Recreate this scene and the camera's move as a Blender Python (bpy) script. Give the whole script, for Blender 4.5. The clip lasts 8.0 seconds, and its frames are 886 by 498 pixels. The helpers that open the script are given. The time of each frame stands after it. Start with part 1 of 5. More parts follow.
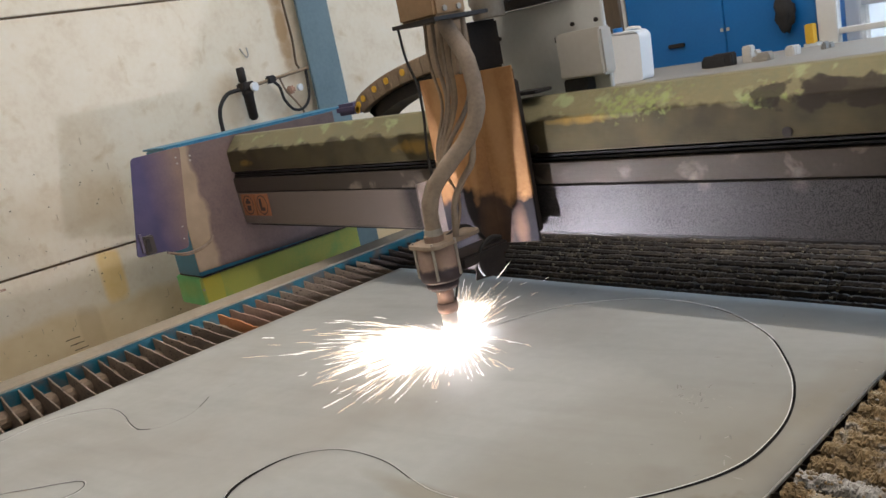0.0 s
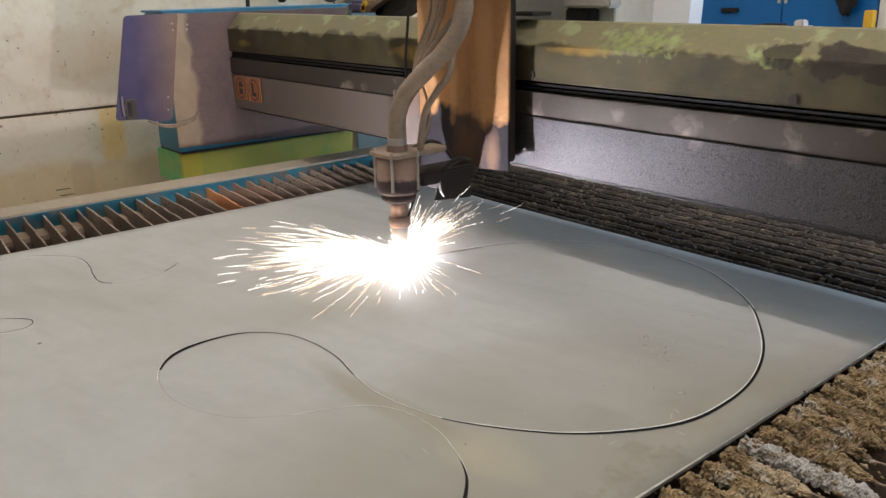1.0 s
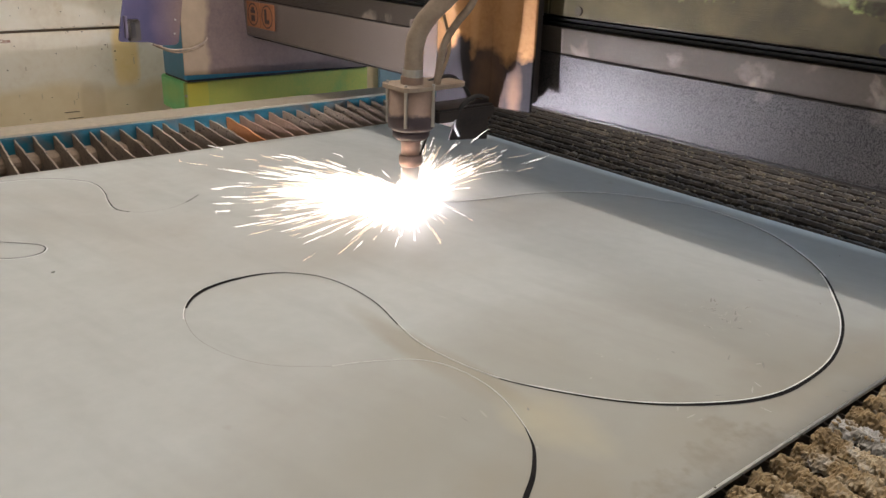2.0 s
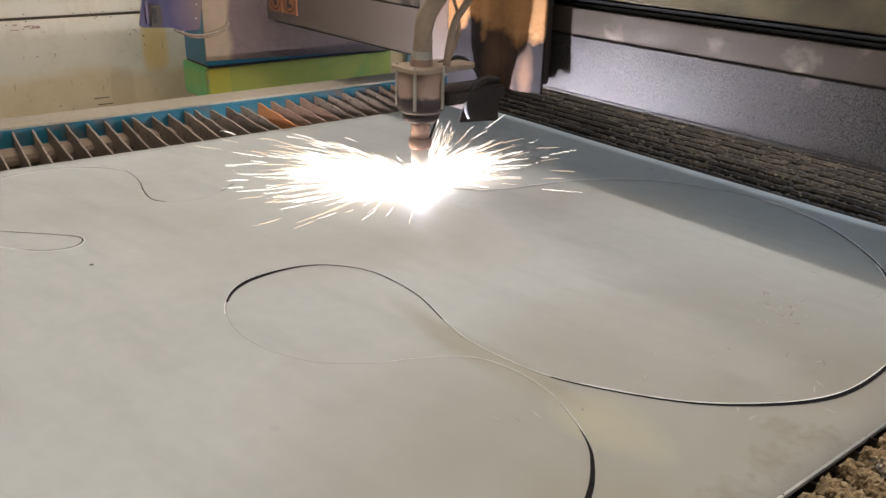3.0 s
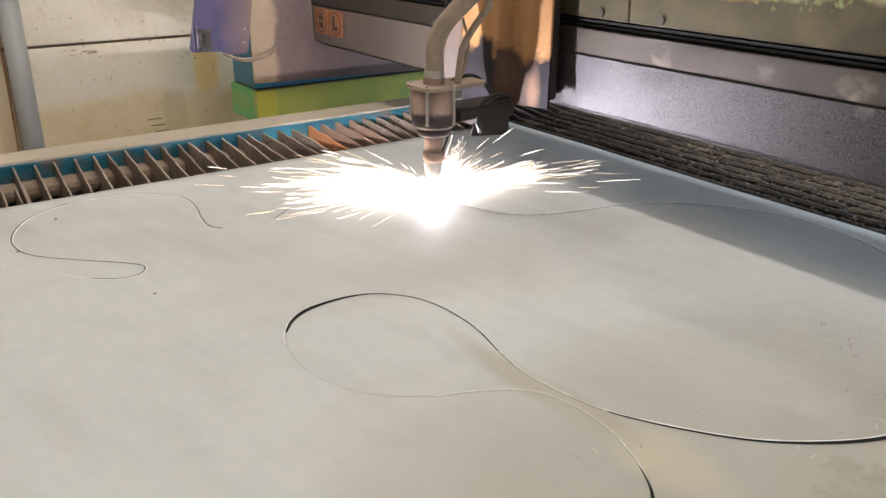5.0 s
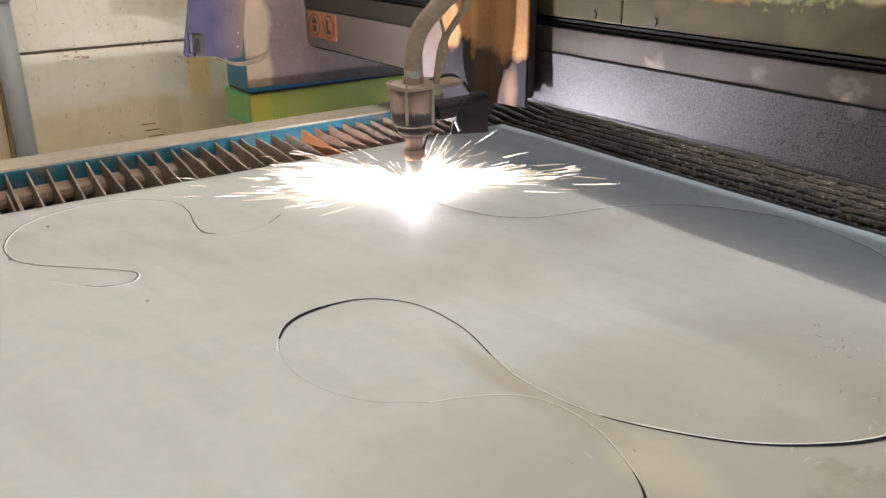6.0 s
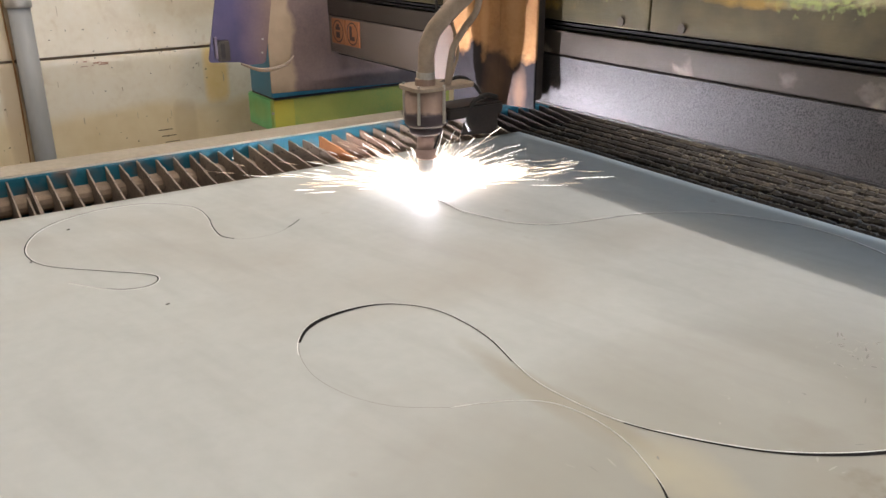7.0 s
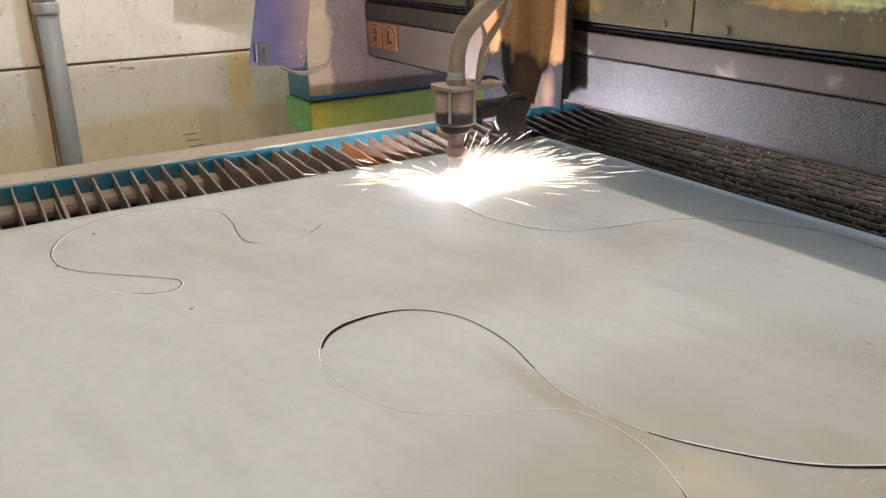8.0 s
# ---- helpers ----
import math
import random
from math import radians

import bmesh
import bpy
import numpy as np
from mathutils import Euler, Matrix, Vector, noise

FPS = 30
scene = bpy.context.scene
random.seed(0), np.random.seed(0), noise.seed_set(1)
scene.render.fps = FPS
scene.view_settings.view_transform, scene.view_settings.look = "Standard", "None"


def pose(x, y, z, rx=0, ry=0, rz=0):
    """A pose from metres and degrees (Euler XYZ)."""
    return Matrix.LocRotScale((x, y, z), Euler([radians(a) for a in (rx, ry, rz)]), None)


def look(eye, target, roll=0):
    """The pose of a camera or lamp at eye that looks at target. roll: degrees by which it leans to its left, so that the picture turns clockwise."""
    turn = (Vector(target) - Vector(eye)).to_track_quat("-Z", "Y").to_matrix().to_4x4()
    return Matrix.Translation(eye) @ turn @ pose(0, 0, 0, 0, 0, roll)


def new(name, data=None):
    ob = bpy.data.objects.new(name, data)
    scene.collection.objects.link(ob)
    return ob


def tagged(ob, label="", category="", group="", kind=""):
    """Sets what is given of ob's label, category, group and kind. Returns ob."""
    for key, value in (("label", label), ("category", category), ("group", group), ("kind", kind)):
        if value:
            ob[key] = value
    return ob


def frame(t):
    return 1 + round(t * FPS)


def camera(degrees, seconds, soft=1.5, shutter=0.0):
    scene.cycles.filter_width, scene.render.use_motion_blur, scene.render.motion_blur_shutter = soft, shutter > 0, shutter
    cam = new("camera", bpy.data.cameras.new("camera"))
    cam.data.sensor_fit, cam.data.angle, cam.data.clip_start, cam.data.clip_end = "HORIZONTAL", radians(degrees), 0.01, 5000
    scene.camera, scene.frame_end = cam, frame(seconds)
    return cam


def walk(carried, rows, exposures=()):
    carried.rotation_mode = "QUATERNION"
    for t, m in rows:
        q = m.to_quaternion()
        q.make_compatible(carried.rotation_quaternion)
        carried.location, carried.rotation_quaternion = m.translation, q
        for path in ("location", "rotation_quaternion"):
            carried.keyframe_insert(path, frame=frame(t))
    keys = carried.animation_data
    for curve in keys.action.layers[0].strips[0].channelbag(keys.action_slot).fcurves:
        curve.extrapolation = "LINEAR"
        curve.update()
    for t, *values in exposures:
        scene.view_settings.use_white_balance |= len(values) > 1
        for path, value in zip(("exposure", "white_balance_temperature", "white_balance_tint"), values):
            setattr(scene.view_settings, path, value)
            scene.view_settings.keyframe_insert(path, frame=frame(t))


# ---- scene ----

cam = camera(56.4, 8.0, soft=1.5)
PATH = [
    (0, (1.981, -1.533, 1.415), (0.51, -0.256, 0.961), -11.4),
    (0.5, (1.973, -1.506, 1.375), (0.527, -0.234, 0.838), -2.9),
    (1, (1.98, -1.473, 1.354), (0.513, -0.258, 0.745), -1.2),
    (1.5, (1.918, -1.5, 1.343), (0.47, -0.282, 0.695), -0.1),
    (2, (1.846, -1.47, 1.308), (0.414, -0.276, 0.586), 2.0),
    (3.5, (1.794, -1.481, 1.318), (0.331, -0.356, 0.547), 0.8),
    (4, (1.788, -1.489, 1.341), (0.308, -0.387, 0.57), 0.5),
    (5.5, (1.786, -1.494, 1.349), (0.268, -0.426, 0.603), 0.1),
    (6, (1.787, -1.486, 1.352), (0.278, -0.408, 0.603), -0.3),
    (6.5, (1.781, -1.493, 1.349), (0.266, -0.417, 0.61), -0.1),
    (7, (1.779, -1.499, 1.347), (0.249, -0.436, 0.618), -0.1),
    (7.5, (1.774, -1.501, 1.345), (0.222, -0.465, 0.623), -0.1),
    (8, (1.774, -1.496, 1.349), (0.212, -0.476, 0.628), -0.5),
]
walk(cam, [(t, look(eye, target, roll)) for t, eye, target, roll in PATH],
     exposures=[(0, -0.54), (1.0, -0.48), (1.5, -0.46), (2.0, -0.30), (3.5, -0.26), (4.0, 0.05), (5.5, -0.06), (6.0, -0.06), (8.0, -0.10)])

# gantry and torch: seconds, place across the table, place along it
TORCH = [(0.0, 0.663, -0.420), (0.5, 0.651, -0.455), (1.0, 0.633, -0.486), (1.5, 0.616, -0.501), (2.0, 0.589, -0.525),
         (3.5, 0.504, -0.556), (4.0, 0.475, -0.562), (5.5, 0.391, -0.557), (6.0, 0.366, -0.556), (6.5, 0.333, -0.548),
         (7.0, 0.309, -0.535), (7.5, 0.287, -0.512), (8.0, 0.267, -0.486)]
TORCH_Y = 0.012          # the torch axis lies this far behind the gantry's zero line
Z = 0.80                 # top of the steel sheet


def torch_at(t):
    ts = [r[0] for r in TORCH]
    return float(np.interp(t, ts, [r[1] for r in TORCH])), float(np.interp(t, ts, [r[2] for r in TORCH])) + TORCH_Y


# ------------------------------------------------------------------ light
world = bpy.data.worlds.new("world")
scene.world = world
world.use_nodes = True
wn = world.node_tree.nodes
sky = wn.new("ShaderNodeTexSky")
sky.sky_type, sky.sun_disc = "NISHITA", False
sky.sun_elevation, sky.sun_rotation = radians(40), radians(60)
wn["Background"].inputs["Strength"].default_value = 0.1
world.node_tree.links.new(sky.outputs["Color"], wn["Background"].inputs["Color"])


def area_lamp(name, place, target, sx, sy, watts, color):
    lamp = bpy.data.lights.new(name, "AREA")
    lamp.shape, lamp.size, lamp.size_y, lamp.energy, lamp.color = "RECTANGLE", sx, sy, watts, color
    ob = new(name, lamp)
    ob.matrix_world = look(place, target)
    return ob


WARM = (1.0, 0.935, 0.90)
DAY = (0.50, 0.71, 1.0)
area_lamp("ceiling_lamp_row", (0.2, -0.40, 4.9), (0.2, -0.40, 0), 4.0, 0.18, 138, WARM)
# two unseen rows added as fill: front faces first, then the bench
area_lamp("ceiling_lamp_row", (0.2, -3.2, 4.9), (0.2, -3.2, 0), 4.0, 0.35, 46, WARM)
area_lamp("ceiling_lamp_row", (0.2, 2.3, 4.9), (0.2, 2.3, 0), 4.0, 0.35, 60, WARM)
# unseen warm fill, added to brighten the faces turned to +x
area_lamp("side_fill_lamp", (4.9, -1.0, 4.6), (-0.8, -0.2, 1.0), 0.4, 3.0, 98, (1.0, 0.85, 0.70))
# window light, strengthened as blue fill for the beam's shadow
area_lamp("window_daylight", (1.9, 3.3, 2.1), (1.9, 0, 1.4), 2.2, 1.6, 80, DAY)
# added bluish fill from the east side; there is no opening behind it
area_lamp("east_fill", (5.9, 0.6, 2.2), (-1, 0.2, 1.2), 3.4, 3.6, 72, DAY)


# ------------------------------------------------------------------ materials
def material(name, colors, rough=0.6, metal=0.0, scale=8.0, fine=90.0, bump=0.15, spread=(0.3, 0.7), stretch=(1, 1, 1),
             rough_var=0.12, per_object=0.0, per_island=0.0, speck=None, spec=0.5, stain=None, brushed=0.0):
    """Two scales of noise between two or three colours, with bump; speck: (colour, scale, amount); stain: (colour, scale, low, high)."""
    m = bpy.data.materials.new(name)
    m.use_nodes = True
    n, l = m.node_tree.nodes, m.node_tree.links
    bsdf = n["Principled BSDF"]
    tc, mp = n.new("ShaderNodeTexCoord"), n.new("ShaderNodeMapping")
    mp.inputs["Scale"].default_value = stretch
    l.new(tc.outputs["Object"], mp.inputs["Vector"])
    big, small = n.new("ShaderNodeTexNoise"), n.new("ShaderNodeTexNoise")
    big.inputs["Scale"].default_value, big.inputs["Detail"].default_value, big.inputs["Roughness"].default_value = scale, 6, 0.6
    small.inputs["Scale"].default_value, small.inputs["Detail"].default_value = fine, 4
    for tex in (big, small):
        l.new(mp.outputs["Vector"], tex.inputs["Vector"])
    blend = n.new("ShaderNodeMix")
    blend.data_type = "FLOAT"
    blend.inputs[0].default_value = 0.32
    l.new(big.outputs["Fac"], blend.inputs[2])
    l.new(small.outputs["Fac"], blend.inputs[3])
    value = blend.outputs[0]
    if per_object:
        info, add = n.new("ShaderNodeObjectInfo"), n.new("ShaderNodeMath")
        add.operation = "MULTIPLY_ADD"
        l.new(info.outputs["Random"], add.inputs[0])
        add.inputs[1].default_value = per_object
        l.new(value, add.inputs[2])
        value = add.outputs[0]
    if per_island:
        info, add = n.new("ShaderNodeNewGeometry"), n.new("ShaderNodeMath")
        add.operation = "MULTIPLY_ADD"
        l.new(info.outputs["Random Per Island"], add.inputs[0])
        add.inputs[1].default_value = per_island
        l.new(value, add.inputs[2])
        value = add.outputs[0]
    ramp = n.new("ShaderNodeValToRGB")
    ramp.color_ramp.elements[0].position, ramp.color_ramp.elements[1].position = spread
    ramp.color_ramp.elements[0].color, ramp.color_ramp.elements[1].color = (*colors[0], 1), (*colors[-1], 1)
    if len(colors) == 3:
        ramp.color_ramp.elements.new(sum(spread) / 2).color = (*colors[1], 1)
    l.new(value, ramp.inputs["Fac"])
    color = ramp.outputs["Color"]
    for k, extra in enumerate((speck, stain)):
        if not extra:
            continue
        tex, cut, mix = n.new("ShaderNodeTexNoise"), n.new("ShaderNodeValToRGB"), n.new("ShaderNodeMix")
        tex.inputs["Scale"].default_value, tex.inputs["Detail"].default_value = extra[1], 3 + 3 * k
        tex.inputs["Distortion"].default_value = 0.4 * k
        l.new(mp.outputs["Vector"], tex.inputs["Vector"])
        cut.color_ramp.elements[0].position, cut.color_ramp.elements[1].position = extra[2], extra[3]
        l.new(tex.outputs["Fac"], cut.inputs["Fac"])
        mix.data_type = "RGBA"
        l.new(cut.outputs["Color"], mix.inputs["Factor"])
        l.new(color, mix.inputs["A"])
        mix.inputs["B"].default_value = (*extra[0], 1)
        color = mix.outputs["Result"]
    l.new(color, bsdf.inputs["Base Color"])
    rr = n.new("ShaderNodeMapRange")
    rr.inputs["To Min"].default_value, rr.inputs["To Max"].default_value = max(rough - rough_var, 0.03), min(rough + rough_var, 1)
    l.new(big.outputs["Fac"], rr.inputs["Value"])
    l.new(rr.outputs["Result"], bsdf.inputs["Roughness"])
    bsdf.inputs["Metallic"].default_value = metal
    bsdf.inputs["Specular IOR Level"].default_value = spec
    if bump:
        b = n.new("ShaderNodeBump")
        b.inputs["Strength"].default_value, b.inputs["Distance"].default_value = bump, 0.004
        l.new(blend.outputs[0], b.inputs["Height"])
        l.new(b.outputs["Normal"], bsdf.inputs["Normal"])
        if brushed:
            grain, lay, b2 = n.new("ShaderNodeTexNoise"), n.new("ShaderNodeMapping"), n.new("ShaderNodeBump")
            lay.inputs["Scale"].default_value = (12, 600, 2200)
            l.new(tc.outputs["Object"], lay.inputs["Vector"])
            l.new(lay.outputs["Vector"], grain.inputs["Vector"])
            grain.inputs["Scale"].default_value, grain.inputs["Detail"].default_value = 1.0, 2
            b2.inputs["Strength"].default_value, b2.inputs["Distance"].default_value = brushed, 0.001
            l.new(grain.outputs["Fac"], b2.inputs["Height"])
            l.new(b.outputs["Normal"], b2.inputs["Normal"])
            l.new(b2.outputs["Normal"], bsdf.inputs["Normal"])
    return m


def glowing(name, color, strength):
    m = bpy.data.materials.new(name)
    m.use_nodes = True
    bsdf = m.node_tree.nodes["Principled BSDF"]
    bsdf.inputs["Base Color"].default_value = (*color, 1)
    bsdf.inputs["Emission Color"].default_value = (*color, 1)
    bsdf.inputs["Emission Strength"].default_value = strength
    return m


def layered(name, low, high, axis, at, width, noise_scale, rough=0.6, metal=0.0, fine=120.0, dust=None, brushed=0.0, soft=0.004):
    """One colour over another with a ragged border across one axis of the thing: low below, high above."""
    m = material(name, high, rough, metal, 9.0, fine, 0.2, spec=0.3, stain=dust, brushed=brushed)
    n, l = m.node_tree.nodes, m.node_tree.links
    bsdf = n["Principled BSDF"]
    above = bsdf.inputs["Base Color"].links[0].from_socket
    tc, sep, tex = n.new("ShaderNodeTexCoord"), n.new("ShaderNodeSeparateXYZ"), n.new("ShaderNodeTexNoise")
    l.new(tc.outputs["Object"], sep.inputs["Vector"])
    l.new(tc.outputs["Object"], tex.inputs["Vector"])
    tex.inputs["Scale"].default_value, tex.inputs["Detail"].default_value = noise_scale, 5
    madd, rng = n.new("ShaderNodeMath"), n.new("ShaderNodeMapRange")
    madd.operation = "MULTIPLY_ADD"
    l.new(tex.outputs["Fac"], madd.inputs[0])
    madd.inputs[1].default_value = width
    l.new(sep.outputs["XYZ".index(axis)], madd.inputs[2])
    rng.inputs["From Min"].default_value, rng.inputs["From Max"].default_value = at + width * 0.5 - soft, at + width * 0.5 + soft
    l.new(madd.outputs[0], rng.inputs["Value"])
    var, ramp, mix = n.new("ShaderNodeTexNoise"), n.new("ShaderNodeValToRGB"), n.new("ShaderNodeMix")
    var.inputs["Scale"].default_value, var.inputs["Detail"].default_value = 14.0, 6
    l.new(tc.outputs["Object"], var.inputs["Vector"])
    ramp.color_ramp.elements[0].position, ramp.color_ramp.elements[1].position = 0.3, 0.7
    ramp.color_ramp.elements[0].color, ramp.color_ramp.elements[1].color = (*low[0], 1), (*low[-1], 1)
    l.new(var.outputs["Fac"], ramp.inputs["Fac"])
    mix.data_type = "RGBA"
    l.new(rng.outputs["Result"], mix.inputs["Factor"])
    l.new(ramp.outputs["Color"], mix.inputs["A"])
    l.new(above, mix.inputs["B"])
    l.new(mix.outputs["Result"], bsdf.inputs["Base Color"])
    return m


def blot(m, spots, color, amount, axes=(1, 2), edge=(2.3, 1.1), grain=9.0, power=4, ragged=1.6):
    """Soft ragged patches for stains and painted light: (centre, centre, half size, half size) along two axes of the
    thing.
    """
    n, l = m.node_tree.nodes, m.node_tree.links
    bsdf = n["Principled BSDF"]
    tc, sep, tex = n.new("ShaderNodeTexCoord"), n.new("ShaderNodeSeparateXYZ"), n.new("ShaderNodeTexNoise")
    l.new(tc.outputs["Object"], sep.inputs["Vector"])
    l.new(tc.outputs["Object"], tex.inputs["Vector"])
    tex.inputs["Scale"].default_value, tex.inputs["Detail"].default_value = grain, 6

    def calc(op, a, b, c=None):
        node = n.new("ShaderNodeMath")
        node.operation = op
        for k, v in enumerate((a, b, c)):
            if v is None:
                continue
            if isinstance(v, (int, float)):
                node.inputs[k].default_value = v
            else:
                l.new(v, node.inputs[k])
        return node.outputs[0]

    for cy, cz, w, h in spots:
        u = calc("POWER", calc("ABSOLUTE", calc("MULTIPLY", calc("SUBTRACT", sep.outputs[axes[0]], cy), 1 / w), None), power)
        v = calc("POWER", calc("ABSOLUTE", calc("MULTIPLY", calc("SUBTRACT", sep.outputs[axes[1]], cz), 1 / h), None), power)
        d = calc("MULTIPLY_ADD", tex.outputs["Fac"], ragged, calc("ADD", u, v))
        rng, mix = n.new("ShaderNodeMapRange"), n.new("ShaderNodeMix")
        rng.inputs["From Min"].default_value, rng.inputs["From Max"].default_value = edge
        rng.inputs["To Max"].default_value = amount
        l.new(d, rng.inputs["Value"])
        mix.data_type = "RGBA"
        l.new(rng.outputs["Result"], mix.inputs["Factor"])
        l.new(bsdf.inputs["Base Color"].links[0].from_socket, mix.inputs["A"])
        mix.inputs["B"].default_value = (*color, 1)
        l.new(mix.outputs["Result"], bsdf.inputs["Base Color"])


def streaks(m, color, amount, turn, length, width, low, high):
    """Long faint drag marks across a sheet."""
    n, l = m.node_tree.nodes, m.node_tree.links
    bsdf = n["Principled BSDF"]
    tc, mp, tex, cut, mix = (n.new(k) for k in ("ShaderNodeTexCoord", "ShaderNodeMapping", "ShaderNodeTexNoise", "ShaderNodeMapRange", "ShaderNodeMix"))
    mp.vector_type = "TEXTURE"
    mp.inputs["Rotation"].default_value = (0, 0, radians(turn))
    mp.inputs["Scale"].default_value = (length, width, 1.0)
    l.new(tc.outputs["Object"], mp.inputs["Vector"])
    l.new(mp.outputs["Vector"], tex.inputs["Vector"])
    tex.inputs["Scale"].default_value, tex.inputs["Detail"].default_value, tex.inputs["Roughness"].default_value = 1.0, 3, 0.55
    cut.inputs["From Min"].default_value, cut.inputs["From Max"].default_value, cut.inputs["To Max"].default_value = low, high, amount
    l.new(tex.outputs["Fac"], cut.inputs["Value"])
    mix.data_type = "RGBA"
    l.new(cut.outputs["Result"], mix.inputs["Factor"])
    l.new(bsdf.inputs["Base Color"].links[0].from_socket, mix.inputs["A"])
    mix.inputs["B"].default_value = (*color, 1)
    l.new(mix.outputs["Result"], bsdf.inputs["Base Color"])


STEEL = material("mill_steel", [(0.382, 0.388, 0.364), (0.452, 0.458, 0.432)], 0.72, 0.0, 2.2, 40, 0.04, (0.3, 0.7), rough_var=0.08,
                 spec=0.12, speck=((0.33, 0.30, 0.26), 16, 0.72, 0.84), stain=((0.345, 0.322, 0.28), 2.3, 0.48, 0.80))
streaks(STEEL, (0.30, 0.296, 0.27), 0.34, 12, 0.28, 0.06, 0.50, 0.75)
# brownish corner, darkened further in colour to offset the side lamp
blot(STEEL, ((1.40, -0.80, 0.26, 0.50),), (0.29, 0.278, 0.24), 0.85, (0, 1), (2.8, 0.9), 4.0, 2, 1.8)
blot(STEEL, ((1.475, -0.70, 0.075, 0.34), (1.44, -0.98, 0.12, 0.10), (1.48, -0.35, 0.06, 0.22)), (0.285, 0.255, 0.205), 0.55, (0, 1), (3.0, 1.2), 9.0, 2, 3.0)
# shade of the sheet's dip beside the cut, painted as brown bands
blot(STEEL, ((1.085, -0.884, 0.15, 0.022), (1.20, -0.862, 0.09, 0.016)), (0.30, 0.268, 0.205), 0.6, (0, 1), (2.2, 0.9), 12.0, 2, 1.6)
blot(STEEL, ((1.325, -0.862, 0.07, 0.045),), (0.50, 0.44, 0.29), 0.4, (0, 1), (2.6, 1.0), 12.0, 2, 2.4)
blot(STEEL, ((1.405, -0.575, 0.035, 0.055), (1.36, -0.69, 0.05, 0.03), (1.46, -0.60, 0.03, 0.03)), (0.27, 0.25, 0.215), 0.6, (0, 1), (3.6, 1.6), 24.0, 2, 4.0)
blot(STEEL, ((1.465, -0.78, 0.022, 0.03), (1.475, -0.70, 0.02, 0.03), (1.47, -0.86, 0.02, 0.03), (1.44, -0.72, 0.02, 0.02)), (0.21, 0.185, 0.15), 0.5, (0, 1), (4.4, 2.2), 70.0, 2, 5.5)
SMUDGE = material("faint_rust", [(0.345, 0.325, 0.285), (0.405, 0.39, 0.35)], 0.6, 0, 30, 150, 0.05, spec=0.25)
EDGE_STEEL = material("cut_edge_steel", [(0.55, 0.54, 0.50), (0.75, 0.73, 0.68)], 0.3, 0.8, 30, 200, 0.1)
KERF = material("burnt_kerf", [(0.008, 0.008, 0.009), (0.03, 0.027, 0.025)], 0.9, 0.0, 40, 200, 0.2, spec=0.03)
# glint of the cut edges put into a near-white colour
EDGE_GLINT = material("pale_edge_glint", [(0.70, 0.69, 0.66), (0.85, 0.84, 0.81)], 0.4, 0.0, 30, 200, 0.1)
KERF_FINE = material("thin_kerf", [(0.17, 0.16, 0.145), (0.30, 0.285, 0.26)], 0.5, 0.4, 40, 200, 0.2)
TEAL = material("teal_paint", [(0.008, 0.07, 0.10), (0.016, 0.115, 0.155)], 0.7, 0, 10, 70, 0.15, spec=0.25, stain=((0.09, 0.075, 0.062), 12, 0.48, 0.66))
SILL = material("dusty_steel_sill", [(0.26, 0.217, 0.16), (0.37, 0.315, 0.245)], 0.8, 0, 5, 80, 0.15)
LEDGE = material("brown_dusty_bar", [(0.15, 0.105, 0.07), (0.26, 0.19, 0.13)], 0.9, 0, 22, 150, 0.4)
SLAT = material("burnt_slat_steel", [(0.075, 0.055, 0.040), (0.18, 0.133, 0.098), (0.33, 0.26, 0.195)], 0.75, 0.1, 18, 150, 0.9, per_object=0.15, spread=(0.28, 0.82), speck=((0.05, 0.036, 0.03), 150, 0.60, 0.68))
SLAT_DARK = material("dark_slat_steel", [(0.03, 0.024, 0.022), (0.09, 0.07, 0.062)], 0.8, 0.1, 18, 150, 0.7)
# arc and spark light on the rusty slats is put into these two colours
SLAT_RED = material("reddish_slat_steel", [(0.19, 0.115, 0.08), (0.36, 0.235, 0.165)], 0.75, 0.1, 18, 150, 0.7)
SLAT_ARC_LIT = material("arc_lit_rusty_slat", [(0.40, 0.155, 0.06), (0.58, 0.26, 0.11)], 0.7, 0.2, 14, 120, 0.4)
SLAG = material("dark_slag", [(0.006, 0.005, 0.004), (0.02, 0.016, 0.012), (0.15, 0.125, 0.095)], 0.65, 0.15, 32, 190, 0.9, spread=(0.36, 0.72))
RIDGE = material("crusted_ridge_slag", [(0.011, 0.008, 0.006), (0.042, 0.031, 0.022), (0.19, 0.158, 0.108)], 0.8, 0.0, 20, 170, 0.8, spread=(0.36, 0.86), per_island=0.14)
SLAG_OLIVE = material("pale_olive_slag", [(0.07, 0.055, 0.035), (0.17, 0.145, 0.095), (0.36, 0.32, 0.24)], 0.9, 0, 30, 160, 0.8)
SLAG_OCHRE = material("ochre_slag", [(0.05, 0.03, 0.016), (0.29, 0.205, 0.105), (0.62, 0.55, 0.42)], 0.9, 0, 16, 110, 0.8, spread=(0.3, 0.80), per_island=0.1, stain=((0.46, 0.42, 0.36), 30, 0.58, 0.70))
SLAG_WHITE = material("white_slag", [(0.20, 0.18, 0.155), (0.56, 0.54, 0.50)], 0.85, 0, 30, 160, 0.8)
DARK = material("sooty_black", [(0.011, 0.008, 0.007), (0.036, 0.027, 0.023)], 0.6, 0.2, 14, 120, 0.2)
RAIL_BLACK = material("black_rail", [(0.006, 0.006, 0.007), (0.02, 0.02, 0.022)], 0.45, 0.3, 20, 120, 0.1, stretch=(0.2, 1, 1))
